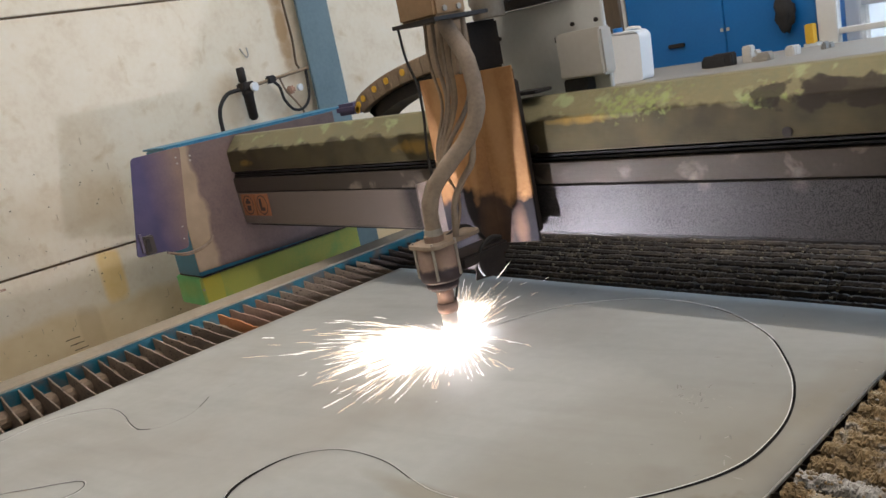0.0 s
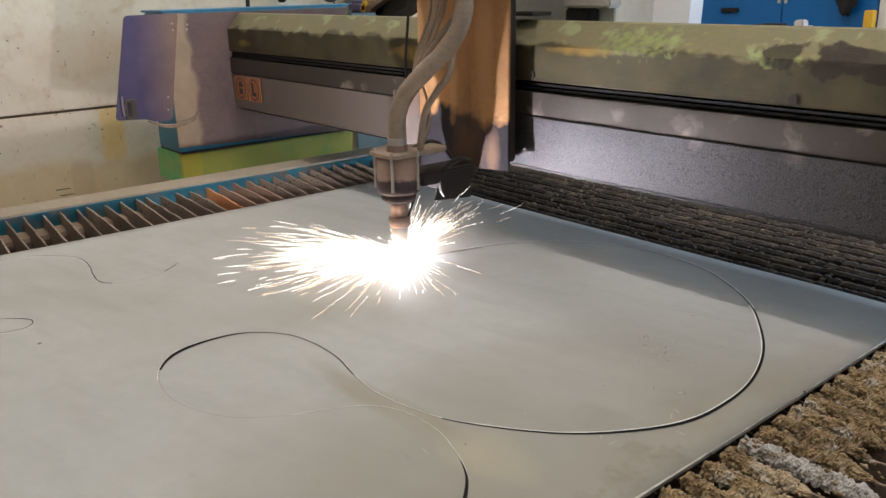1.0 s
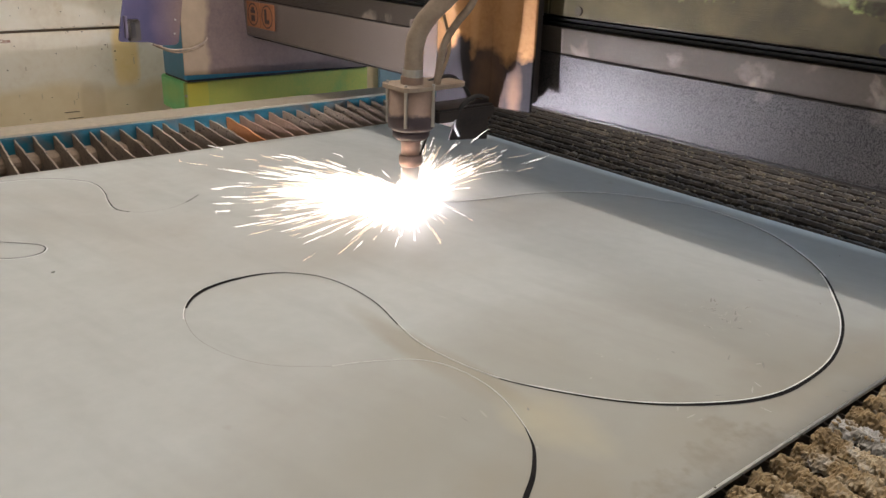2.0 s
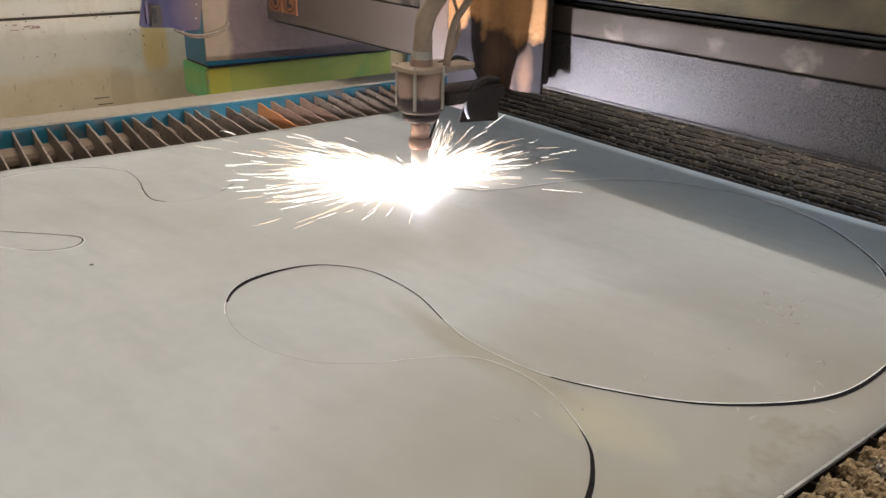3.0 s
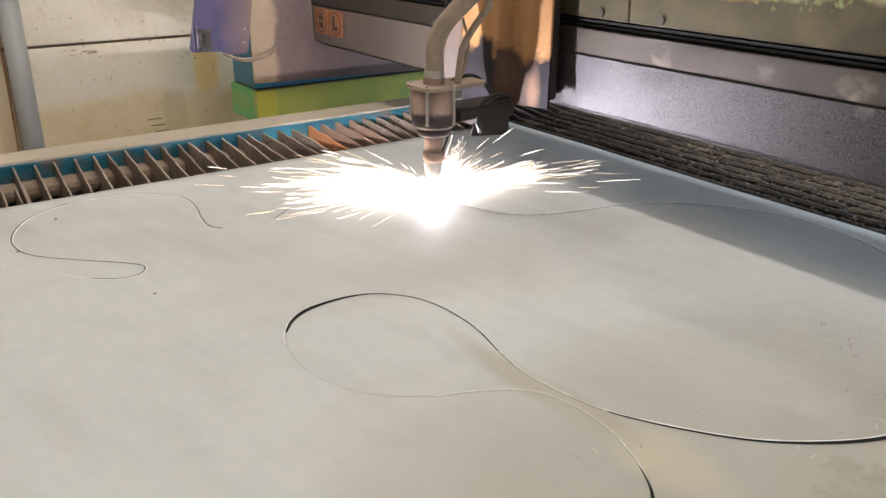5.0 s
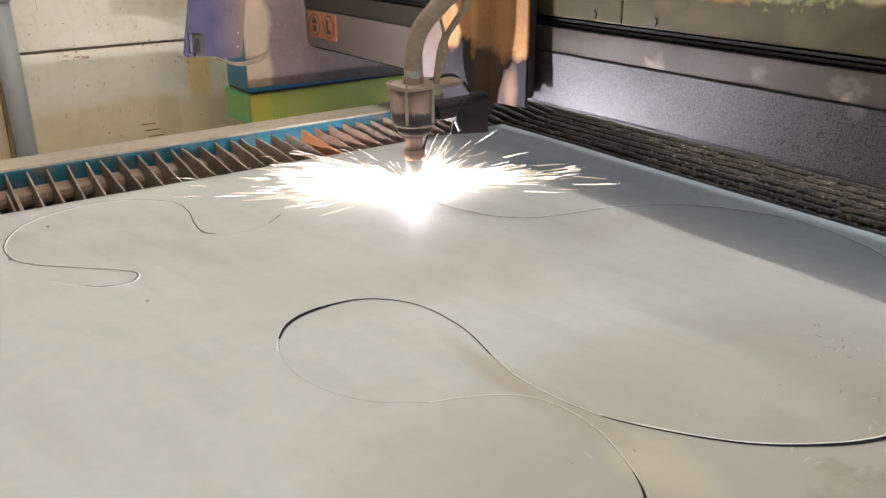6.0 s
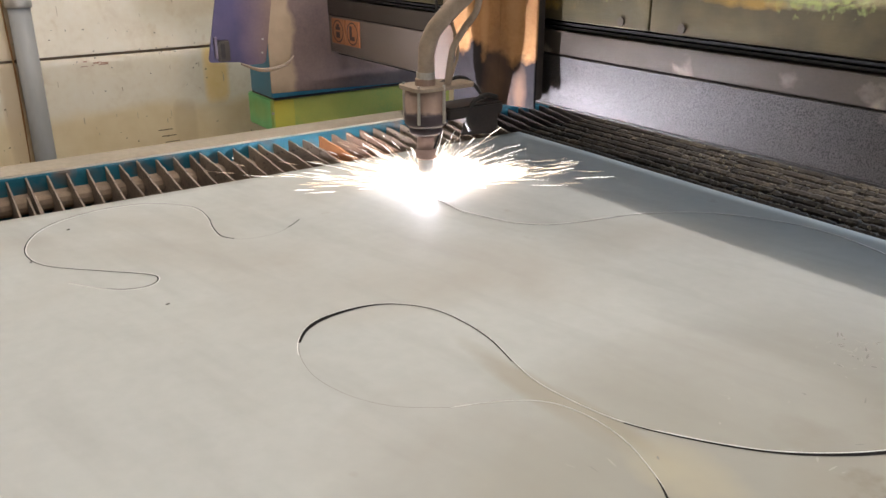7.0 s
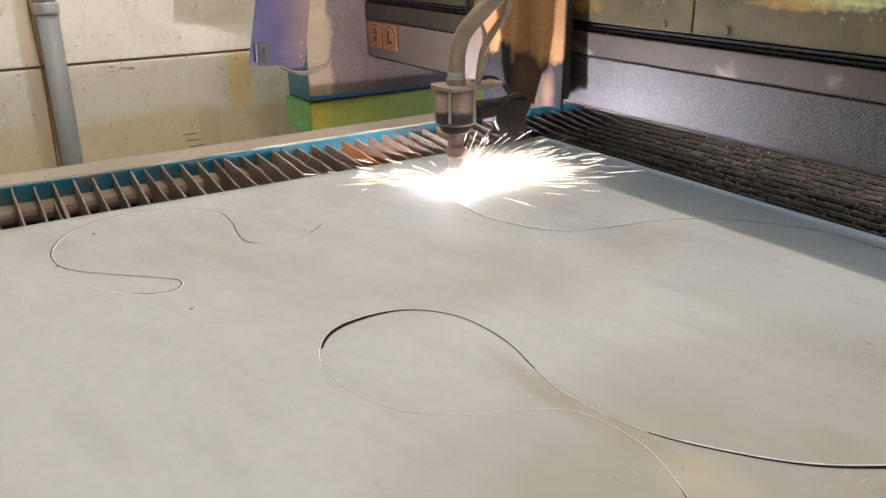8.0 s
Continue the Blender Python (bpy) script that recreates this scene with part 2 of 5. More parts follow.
BEAM_TOP = layered("dusty_beam_cover", [(0.052, 0.043, 0.025), (0.104, 0.084, 0.042)], [(0.17, 0.175, 0.11), (0.215, 0.19, 0.105), (0.26, 0.23, 0.135)], "Z", 1.232, 0.06, 15.0, 0.42, 0.5, brushed=0.8, dust=((0.31, 0.34, 0.18), 17, 0.59, 0.65))
BEAM_LOW = material("grey_beam_panel", [(0.055, 0.049, 0.050), (0.074, 0.066, 0.067), (0.097, 0.086, 0.087)], 0.42, 0.42, 6, 220, 0.3, brushed=0.45, stretch=(1, 1, 0.8),
                    speck=((0.010, 0.009, 0.009), 600, 0.48, 0.57), stain=((0.15, 0.13, 0.118), 9, 0.68, 0.78))
BEAM_STRIP = material("grey_beam_strip", [(0.052, 0.042, 0.034), (0.080, 0.064, 0.051)], 0.40, 0.5, 6, 150, 0.2, brushed=0.5, stain=((0.25, 0.205, 0.165), 12, 0.60, 0.70))
blot(BEAM_TOP, ((1.02, 1.245, 0.10, 0.030), (1.30, 1.234, 0.05, 0.020), (0.55, 1.240, 0.10, 0.026)), (0.29, 0.35, 0.12), 0.75, (0, 2), (4.3, 3.1), 70.0, 2, 7.0)
blot(BEAM_TOP, ((1.44, 1.230, 0.19, 0.026), (1.38, 1.243, 0.05, 0.016)), (0.035, 0.026, 0.018), 0.9, (0, 2), (3.4, 3.0), 22.0, 2, 5.0)
blot(BEAM_TOP, ((0.36, 1.196, 0.09, 0.020), (-0.52, 1.188, 0.04, 0.012), (0.90, 1.226, 0.09, 0.010)), (0.36, 0.22, 0.05), 0.7, (0, 2), (3.0, 1.8), 30.0, 2, 3.6)
blot(BEAM_STRIP, ((1.14, 1.112, 0.03, 0.016), (0.99, 1.114, 0.015, 0.012), (1.34, 1.098, 0.020, 0.012)), (0.25, 0.215, 0.18), 0.6, (0, 2), (4.6, 2.0), 60.0, 2, 6.0)
# paler dusty left part; arc light on it is put into the colour
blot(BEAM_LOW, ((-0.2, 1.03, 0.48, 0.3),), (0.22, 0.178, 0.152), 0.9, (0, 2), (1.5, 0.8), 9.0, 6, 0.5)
blot(BEAM_LOW, ((1.345, 1.078, 0.024, 0.016), (1.16, 1.076, 0.015, 0.014)), (0.22, 0.19, 0.165), 0.5, (0, 2), (4.6, 2.0), 60.0, 2, 6.0)
SIDE = layered("sooted_side_plate", [(0.31, 0.235, 0.155), (0.42, 0.31, 0.205)], [(0.115, 0.081, 0.078), (0.20, 0.14, 0.122)], "Y", 0.145, 0.09, 7.0, 0.5, soft=0.008)
# tan half: warm arc light put into the colour of the violet paint
GUARD = layered("arc_lit_violet_guard", [(0.055, 0.045, 0.105), (0.085, 0.068, 0.14)], [(0.18, 0.118, 0.105), (0.27, 0.18, 0.135)], "Y", 0.02, 0.12, 3.5, 0.4, soft=0.06)
PURPLE = material("violet_blue_paint", [(0.075, 0.062, 0.135), (0.115, 0.092, 0.18)], 0.4, 0.1, 4, 90, 0.08, stain=((0.19, 0.145, 0.165), 3, 0.48, 0.75))
BLUE = material("blue_machine_paint", [(0.02, 0.15, 0.26), (0.04, 0.22, 0.34)], 0.42, 0, 8, 90, 0.1, stain=((0.16, 0.14, 0.11), 6, 0.62, 0.72))
# arc light is put into the yellow of the side face and near corner
GREEN = layered("green_machine_paint", [(0.17, 0.52, 0.19), (0.24, 0.62, 0.25)], [(0.34, 0.46, 0.12), (0.50, 0.50, 0.12), (0.58, 0.52, 0.13)], "X", -0.658, 0.006, 20.0, 0.45, dust=((0.22, 0.46, 0.16), 5, 0.56, 0.70))
blot(GREEN, ((0.112, 0.775, 0.034, 0.07),), (0.80, 0.60, 0.06), 0.6, (1, 2), (1.7, 1.3), 20.0, 6, 0.8)
blot(GREEN, ((0.27, 0.79, 0.20, 0.05),), (0.50, 0.50, 0.10), 0.6, (1, 2), (2.2, 0.9), 8.0, 2, 1.6)
ORANGE = material("faded_orange_sticker", [(0.33, 0.125, 0.05), (0.42, 0.18, 0.085)], 0.6, 0, 30, 150, 0.05)
INK = material("dark_print", [(0.05, 0.03, 0.03), (0.08, 0.05, 0.04)], 0.6, 0, 30, 150, 0.05)
TAN = layered("dusted_carriage_plate", [(0.006, 0.005, 0.007), (0.016, 0.013, 0.015)], [(0.25, 0.122, 0.048), (0.40, 0.215, 0.092)], "Z", 1.085, 0.14, 16.0, 0.9, soft=0.012)
blot(TAN, ((0.004, 1.01, 0.040, 0.10), (0.07, 1.00, 0.015, 0.06)), (0.12, 0.068, 0.042), 0.8, (0, 2), (3.0, 0.9), 22.0, 2, 2.2)
blot(TAN, ((-0.10, 1.27, 0.03, 0.12), (0.05, 1.25, 0.02, 0.14), (-0.04, 1.16, 0.015, 0.08)), (0.47, 0.27, 0.125), 0.6, (0, 2), (2.6, 1.2), 14.0, 2, 2.0)
GREY_BOX = material("grey_sheet_metal", [(0.62, 0.63, 0.61), (0.72, 0.73, 0.71)], 0.5, 0.0, 4, 90, 0.1)
HOSE = material("dusty_hose", [(0.20, 0.15, 0.11), (0.36, 0.28, 0.21)], 0.85, 0, 18, 140, 0.5)
CABLE = material("dusty_cable", [(0.19, 0.132, 0.085), (0.36, 0.265, 0.18)], 0.8, 0, 18, 140, 0.3)
BLACK_CABLE = material("black_cable", [(0.012, 0.011, 0.011), (0.04, 0.036, 0.034)], 0.85, 0, 18, 140, 0.2)
HEAD = material("brown_dusted_housing", [(0.29, 0.18, 0.095), (0.42, 0.27, 0.15)], 0.8, 0, 9, 120, 0.3)
HOLDER = layered("sooted_torch_holder", [(0.045, 0.032, 0.036), (0.085, 0.06, 0.062)], [(0.21, 0.142, 0.11), (0.31, 0.215, 0.165)], "Z", 0.975, 0.03, 30.0, 0.5)
COPPER = material("heated_copper", [(0.24, 0.155, 0.13), (0.34, 0.235, 0.20)], 0.5, 0.2, 30, 150, 0.1)
NOZZLE = material("bright_nozzle", [(0.78, 0.74, 0.72), (0.86, 0.83, 0.81)], 0.4, 0.1, 30, 150, 0.1)
SILVER = material("dusty_zinc", [(0.35, 0.32, 0.28), (0.5, 0.46, 0.4)], 0.45, 0.6, 30, 150, 0.1)
YELLOW = material("yellow_plastic", [(0.75, 0.42, 0.03), (0.85, 0.52, 0.05)], 0.5, 0, 30, 150, 0.05)
PIPE_GREY = material("grey_plastic_pipe", [(0.19, 0.185, 0.175), (0.26, 0.252, 0.24)], 0.45, 0, 4, 60, 0.05, stretch=(1, 1, 0.2))
WALL = layered("stained_wall_paint", [(0.72, 0.57, 0.34), (0.79, 0.65, 0.42)], [(0.72, 0.61, 0.46), (0.82, 0.73, 0.58), (0.85, 0.775, 0.645)], "Z", 0.775, 0.12, 4.0, 0.75, fine=50, dust=((0.66, 0.53, 0.35), 11, 0.60, 0.76), soft=0.02)
WALL_PLAIN = material("hall_wall_paint", [(0.52, 0.48, 0.41), (0.64, 0.6, 0.53)], 0.8, 0, 3, 60, 0.2)
# first spot repeats the guard panel's shadow, painted on; the rest are stains
blot(WALL, ((-0.44, 1.26, 0.085, 0.21), (-0.545, 1.15, 0.185, 0.085), (0.16, 1.40, 0.07, 0.10)), (0.68, 0.53, 0.345), 0.25)
# yellow light on the wall, painted in as a fixed patch
blot(WALL, ((-0.475, 0.86, 0.048, 0.10),), (0.87, 0.61, 0.20), 0.72, (1, 2), (2.0, 1.0), 7.0, 4, 1.4)
blot(WALL, ((-0.60, 0.70, 0.04, 0.085),), (0.58, 0.44, 0.26), 0.45)
blot(WALL, ((-1.13, 0.9, 0.035, 0.32),), (0.60, 0.46, 0.29), 0.8)
blot(WALL, ((0.495, 1.68, 0.034, 0.26), (0.505, 2.1, 0.03, 0.3)), (0.42, 0.24, 0.09), 0.75, (1, 2), (2.6, 1.4), 14.0, 2, 2.4)
JOINT = material("dark_joint", [(0.10, 0.068, 0.042), (0.19, 0.14, 0.09)], 0.9, 0, 20, 90, 0.3)
DRIP = material("thin_brown_drip", [(0.48, 0.38, 0.25), (0.58, 0.47, 0.33)], 0.85, 0, 20, 90, 0.1)
RUST = material("rust_streak", [(0.22, 0.10, 0.03), (0.38, 0.2, 0.08)], 0.85, 0, 20, 90, 0.3)
SCRAPE = material("red_brown_scrape", [(0.40, 0.22, 0.16), (0.55, 0.36, 0.26)], 0.85, 0, 20, 90, 0.1)
RUST_BROWN = material("dark_stained_wood", [(0.07, 0.045, 0.025), (0.14, 0.095, 0.055)], 0.7, 0, 10, 120, 0.2, stretch=(1, 1, 0.1))
POST_BLUE = material("worn_blue_grey_paint", [(0.10, 0.16, 0.19), (0.16, 0.23, 0.26)], 0.55, 0, 5, 70, 0.15)
FLOOR = material("workshop_concrete", [(0.20, 0.19, 0.17), (0.30, 0.285, 0.26)], 0.8, 0, 3, 60, 0.2)
CEILING = material("hall_ceiling_paint", [(0.5, 0.49, 0.46), (0.6, 0.59, 0.56)], 0.85, 0, 2, 40, 0.1)
LOCKER = material("blue_locker_paint", [(0.004, 0.13, 0.40), (0.008, 0.17, 0.47)], 0.4, 0, 3, 60, 0.04)
WHITE_PLASTIC = material("white_plastic", [(0.72, 0.73, 0.74), (0.8, 0.81, 0.82)], 0.4, 0, 5, 60, 0.03)
OFF_WHITE = material("off_white_box_paint", [(0.5, 0.47, 0.42), (0.6, 0.57, 0.52)], 0.5, 0, 5, 60, 0.05)
WHITE_PAINT = material("white_window_paint", [(0.7, 0.69, 0.66), (0.78, 0.77, 0.74)], 0.5, 0, 6, 60, 0.05)
BENCH = material("worn_bench_top", [(0.24, 0.22, 0.185), (0.34, 0.315, 0.27)], 0.55, 0.2, 5, 70, 0.1)
ARC = glowing("arc_glow", (0.88, 0.88, 1.0), 108000)
SPARK = glowing("spark_glow", (1.0, 0.72, 0.50), 4.2)
SPARK_HOT = glowing("hot_spark_glow", (1.0, 0.88, 0.78), 11.0)
HOT_METAL = glowing("molten_steel_glow", (1.0, 0.9, 0.75), 30)
glass = bpy.data.materials.new("window_glass")
glass.use_nodes = True
glass.node_tree.nodes["Principled BSDF"].inputs["Transmission Weight"].default_value = 1.0
glass.node_tree.nodes["Principled BSDF"].inputs["Roughness"].default_value = 0.05
BACKDROP = glowing("daylight_backdrop", (0.75, 0.86, 1.0), 1.6)


# ------------------------------------------------------------------ mesh tools
def mesh_of(name, bm, mat, smooth=False):
    me = bpy.data.meshes.new(name)
    bm.normal_update()
    bm.to_mesh(me)
    bm.free()
    me.materials.append(mat)
    if smooth:
        for p in me.polygons:
            p.use_smooth = True
    return me


def part(name, bm, mat, parent=None, label="", smooth=False):
    ob = new(name, mesh_of(name, bm, mat, smooth))
    ob.parent = parent
    if label:
        ob["label"] = label
    return ob


def thing(name, label, category, group="", kind="", at=(0, 0, 0)):
    ob = new(name)
    ob.location = at
    return tagged(ob, label, category, group, kind)


def box(bm, lo, hi, bevel=0.0):
    geo = bmesh.ops.create_cube(bm, size=1.0)
    c, s = [(a + b) / 2 for a, b in zip(lo, hi)], [b - a for a, b in zip(lo, hi)]
    for v in geo["verts"]:
        v.co = Vector((c[0] + v.co.x * s[0], c[1] + v.co.y * s[1], c[2] + v.co.z * s[2]))
    if bevel:
        edges = list({e for v in geo["verts"] for e in v.link_edges})
        bmesh.ops.bevel(bm, geom=edges, offset=bevel, segments=2, affect="EDGES", clamp_overlap=True)
    return bm


def boxed(lo, hi, bevel=0.0):
    return box(bmesh.new(), lo, hi, bevel)


def prism(bm, outline, axis, lo, hi, bevel=0.0):
    """Extrudes a flat outline (two coordinates in the other axes' order) along one axis."""
    order = {"x": (1, 2, 0), "y": (0, 2, 1), "z": (0, 1, 2)}[axis]
    rings = []
    for d in (lo, hi):
        ring = []
        for a, b in outline:
            co = [0, 0, 0]
            co[order[0]], co[order[1]], co[order[2]] = a, b, d
            ring.append(bm.verts.new(co))
        rings.append(ring)
    bm.faces.new(rings[0])
    bm.faces.new(list(reversed(rings[1])))
    k = len(outline)
    for i in range(k):
        bm.faces.new((rings[0][i], rings[1][i], rings[1][(i + 1) % k], rings[0][(i + 1) % k]))
    bmesh.ops.recalc_face_normals(bm, faces=bm.faces)
    if bevel:
        bmesh.ops.bevel(bm, geom=list(bm.edges), offset=bevel, segments=1, affect="EDGES", clamp_overlap=True)
    return bm


def rounded(points, r, seg=4):
    """An outline with its corners rounded."""
    out = []
    k = len(points)
    for i in range(k):
        p, a, b = Vector(points[i]), Vector(points[i - 1]), Vector(points[(i + 1) % k])
        u, v = (a - p).normalized(), (b - p).normalized()
        for s in range(seg + 1):
            w = s / seg
            q = p + u * r * (1 - w) ** 2 + v * r * w ** 2
            out.append((q.x, q.y))
    return out


def turned(bm, profile, centre=(0, 0), seg=24):
    """A body turned round an upright axis: rows of radius, height."""
    rings = []
    for r, z in profile:
        rings.append([bm.verts.new((centre[0] + r * math.cos(2 * math.pi * i / seg), centre[1] + r * math.sin(2 * math.pi * i / seg), z)) for i in range(seg)])
    for a, b in zip(rings, rings[1:]):
        for i in range(seg):
            bm.faces.new((a[i], a[(i + 1) % seg], b[(i + 1) % seg], b[i]))
    bm.faces.new(list(reversed(rings[0])))
    bm.faces.new(rings[-1])
    bmesh.ops.recalc_face_normals(bm, faces=bm.faces)
    return bm


def spline(points, steps=8):
    """A smooth line through the points."""
    pts = [Vector(p) for p in points]
    pts = [pts[0] * 2 - pts[1]] + pts + [pts[-1] * 2 - pts[-2]]
    out = []
    for i in range(1, len(pts) - 2):
        p0, p1, p2, p3 = pts[i - 1:i + 3]
        for s in range(steps):
            u = s / steps
            out.append(0.5 * ((2 * p1) + (p2 - p0) * u + (2 * p0 - 5 * p1 + 4 * p2 - p3) * u * u + (3 * p1 - p0 - 3 * p2 + p3) * u ** 3))
    out.append(pts[-2])
    return out


def tube(bm, points, radius, seg=10, rough=0.0, steps=8):
    line = spline(points, steps)
    rings = []
    side = Vector((0.3, 1, 0.1))
    for i, p in enumerate(line):
        d = (line[min(i + 1, len(line) - 1)] - line[max(i - 1, 0)]).normalized()
        u = d.cross(side).normalized()
        v = d.cross(u)
        r = radius * (1 + rough * noise.noise(p * 60))
        rings.append([bm.verts.new(p + (u * math.cos(2 * math.pi * k / seg) + v * math.sin(2 * math.pi * k / seg)) * r) for k in range(seg)])
    for a, b in zip(rings, rings[1:]):
        for k in range(seg):
            bm.faces.new((a[k], a[(k + 1) % seg], b[(k + 1) % seg], b[k]))
    bm.faces.new(rings[0])
    bm.faces.new(list(reversed(rings[-1])))
    bmesh.ops.recalc_face_normals(bm, faces=bm.faces)
    return bm


def rod(bm, a, b, r, seg=10):
    return tube(bm, [a, Vector(a).lerp(Vector(b), 0.5), b], r, seg, steps=1)


# ------------------------------------------------------------------ the hall
def hall():
    tagged(part("floor", boxed((-1.6, -6.5, -0.1), (6.5, 4.0, 0.0)), FLOOR), "grey worn concrete workshop floor", "floor", kind="structure")
    tagged(part("ceiling", boxed((-1.6, -6.5, 5.0), (6.5, 4.0, 5.1)), CEILING), "pale painted hall ceiling", "ceiling", kind="structure")
    wall = tagged(part("wall_west", boxed((-1.40, -6.5, 0), (-1.112, 3.4, 5.0)), JOINT), "cream painted concrete panel wall with beige stains", "wall", kind="structure")
    for y0, y1 in ((-6.4, -3.1), (-3.09, -1.102), (-1.099, 0.62), (0.63, 3.39)):
        for z0, z1 in ((0.0, 0.953), (0.962, 1.805), (1.814, 2.7), (2.71, 5.0)):
            part("panel", boxed((-1.113, y0, z0), (-1.10, y1, z1), 0.003), WALL, wall)
    rng = random.Random(4)
    for k in range(45):
        y, z = rng.uniform(-1.45, -0.2), rng.choice((rng.uniform(0.66, 0.93), rng.uniform(1.0, 1.35)))
        part("drip", boxed((-1.1003, y, z), (-1.0990, y + rng.uniform(0.0012, 0.003), z + rng.uniform(0.008, 0.03))), DRIP, wall)
    for k in range(170):
        y, z = rng.uniform(-1.4, 0.1), rng.choice((rng.uniform(0.62, 0.95), rng.uniform(0.97, 1.3), rng.uniform(0.93, 0.97)))
        w, h = rng.uniform(0.001, 0.006), rng.uniform(0.001, 0.004)
        part("scratch", boxed((-1.1003, y, z), (-1.0988, y + w, z + h)), JOINT, wall)
    for k in range(9):
        y, z = rng.uniform(-0.93, -0.84), rng.uniform(0.922, 0.942)
        part("scrape", boxed((-1.1003, y, z), (-1.0988, y + rng.uniform(0.006, 0.025), z + rng.uniform(0.002, 0.006))), SCRAPE, wall, "reddish scraped patch")
    for k in range(3):
        part("scratch", boxed((-1.1003, -0.70 + 0.01 * k, 0.685 - 0.022 * k), (-1.0988, -0.65 + 0.01 * k, 0.688 - 0.022 * k)), JOINT, wall)
    part("conduit", tube(bmesh.new(), [(-1.097, 0.530, 2.2), (-1.097, 0.528, 1.8), (-1.097, 0.534, 1.6), (-1.095, 0.525, 1.50), (-1.09, 0.532, 1.47)], 0.005, 8), JOINT, wall, "thin dark conduit")
    part("hook", tube(bmesh.new(), [(-1.099, 0.275, 1.59), (-1.09, 0.283, 1.565), (-1.088, 0.292, 1.552), (-1.09, 0.302, 1.562), (-1.099, 0.306, 1.59)], 0.003, 6), SILVER, wall, "bent wire hook")
    part("rust_streak", tube(bmesh.new(), [(-1.099, -1.115, 1.5), (-1.098, -1.118, 1.2), (-1.099, -1.112, 0.9), (-1.099, -1.12, 0.5)], 0.0025, 6, 0.8), RUST, wall, "brown rust streak")
    back = tagged(new("wall_north"), "pale painted hall wall with a window", "wall", kind="structure")
    for lo, hi in (((-1.6, 3.4, 0), (0.05, 3.6, 5)), ((0.05, 3.4, 0), (3.2, 3.6, 0.95)), ((0.05, 3.4, 2.9), (3.2, 3.6, 5)), ((3.2, 3.4, 0), (6.5, 3.6, 5))):
        part("wall_piece", boxed(lo, hi), WALL_PLAIN, back)
    win = tagged(new("window_1"), "white framed workshop window with bright daylight", "window", kind="structure")
    for lo, hi in (((0.05, 3.36, 0.95), (0.15, 3.5, 2.9)), ((3.1, 3.36, 0.95), (3.2, 3.5, 2.9)), ((0.15, 3.36, 0.95), (3.1, 3.5, 1.03)), ((0.15, 3.36, 2.82), (3.1, 3.5, 2.9)),
                   ((0.95, 3.37, 1.03), (1.01, 3.48, 2.82)), ((2.0, 3.37, 1.03), (2.06, 3.48, 2.82)), ((0.15, 3.372, 1.22), (3.1, 3.47, 1.27))):
        part("window_frame", boxed(lo, hi, 0.006), WHITE_PAINT, win)
    pane = part("pane", boxed((0.15, 3.42, 1.03), (3.1, 3.426, 2.82)), glass, win)
    pane.visible_shadow = False
    part_wall = tagged(new("window_2"), "white framed glazed partition beside the blue locker", "window", kind="structure")
    for lo, hi in (((0.080, 2.97, 0), (0.180, 3.03, 3.2)), ((0.180, 2.98, 1.112), (1.2, 3.02, 1.142)), ((0.180, 2.98, 0), (1.2, 3.02, 0.98)), ((1.2, 2.97, 0), (1.28, 3.03, 3.2)), ((0.180, 2.98, 3.1), (1.2, 3.02, 3.2))):
        part("window_frame", boxed(lo, hi, 0.004), WHITE_PAINT, part_wall)
    pane = part("pane", boxed((0.180, 2.997, 0.98), (1.2, 3.003, 3.1)), glass, part_wall)
    pane.visible_shadow = False
    tagged(part("backdrop", boxed((-1, 4.2, 0), (4.5, 4.22, 4)), BACKDROP), "bright overcast daylight outside the window", "backdrop", kind="structure")
    tagged(part("wall_east", boxed((6.3, -6.5, 0), (6.5, 4.0, 5)), WALL_PLAIN), "pale painted hall wall", "wall", kind="structure")
    tagged(part("wall_south", boxed((-1.6, -6.7, 0), (6.5, -6.5, 5)), WALL_PLAIN), "pale painted hall wall", "wall", kind="structure")


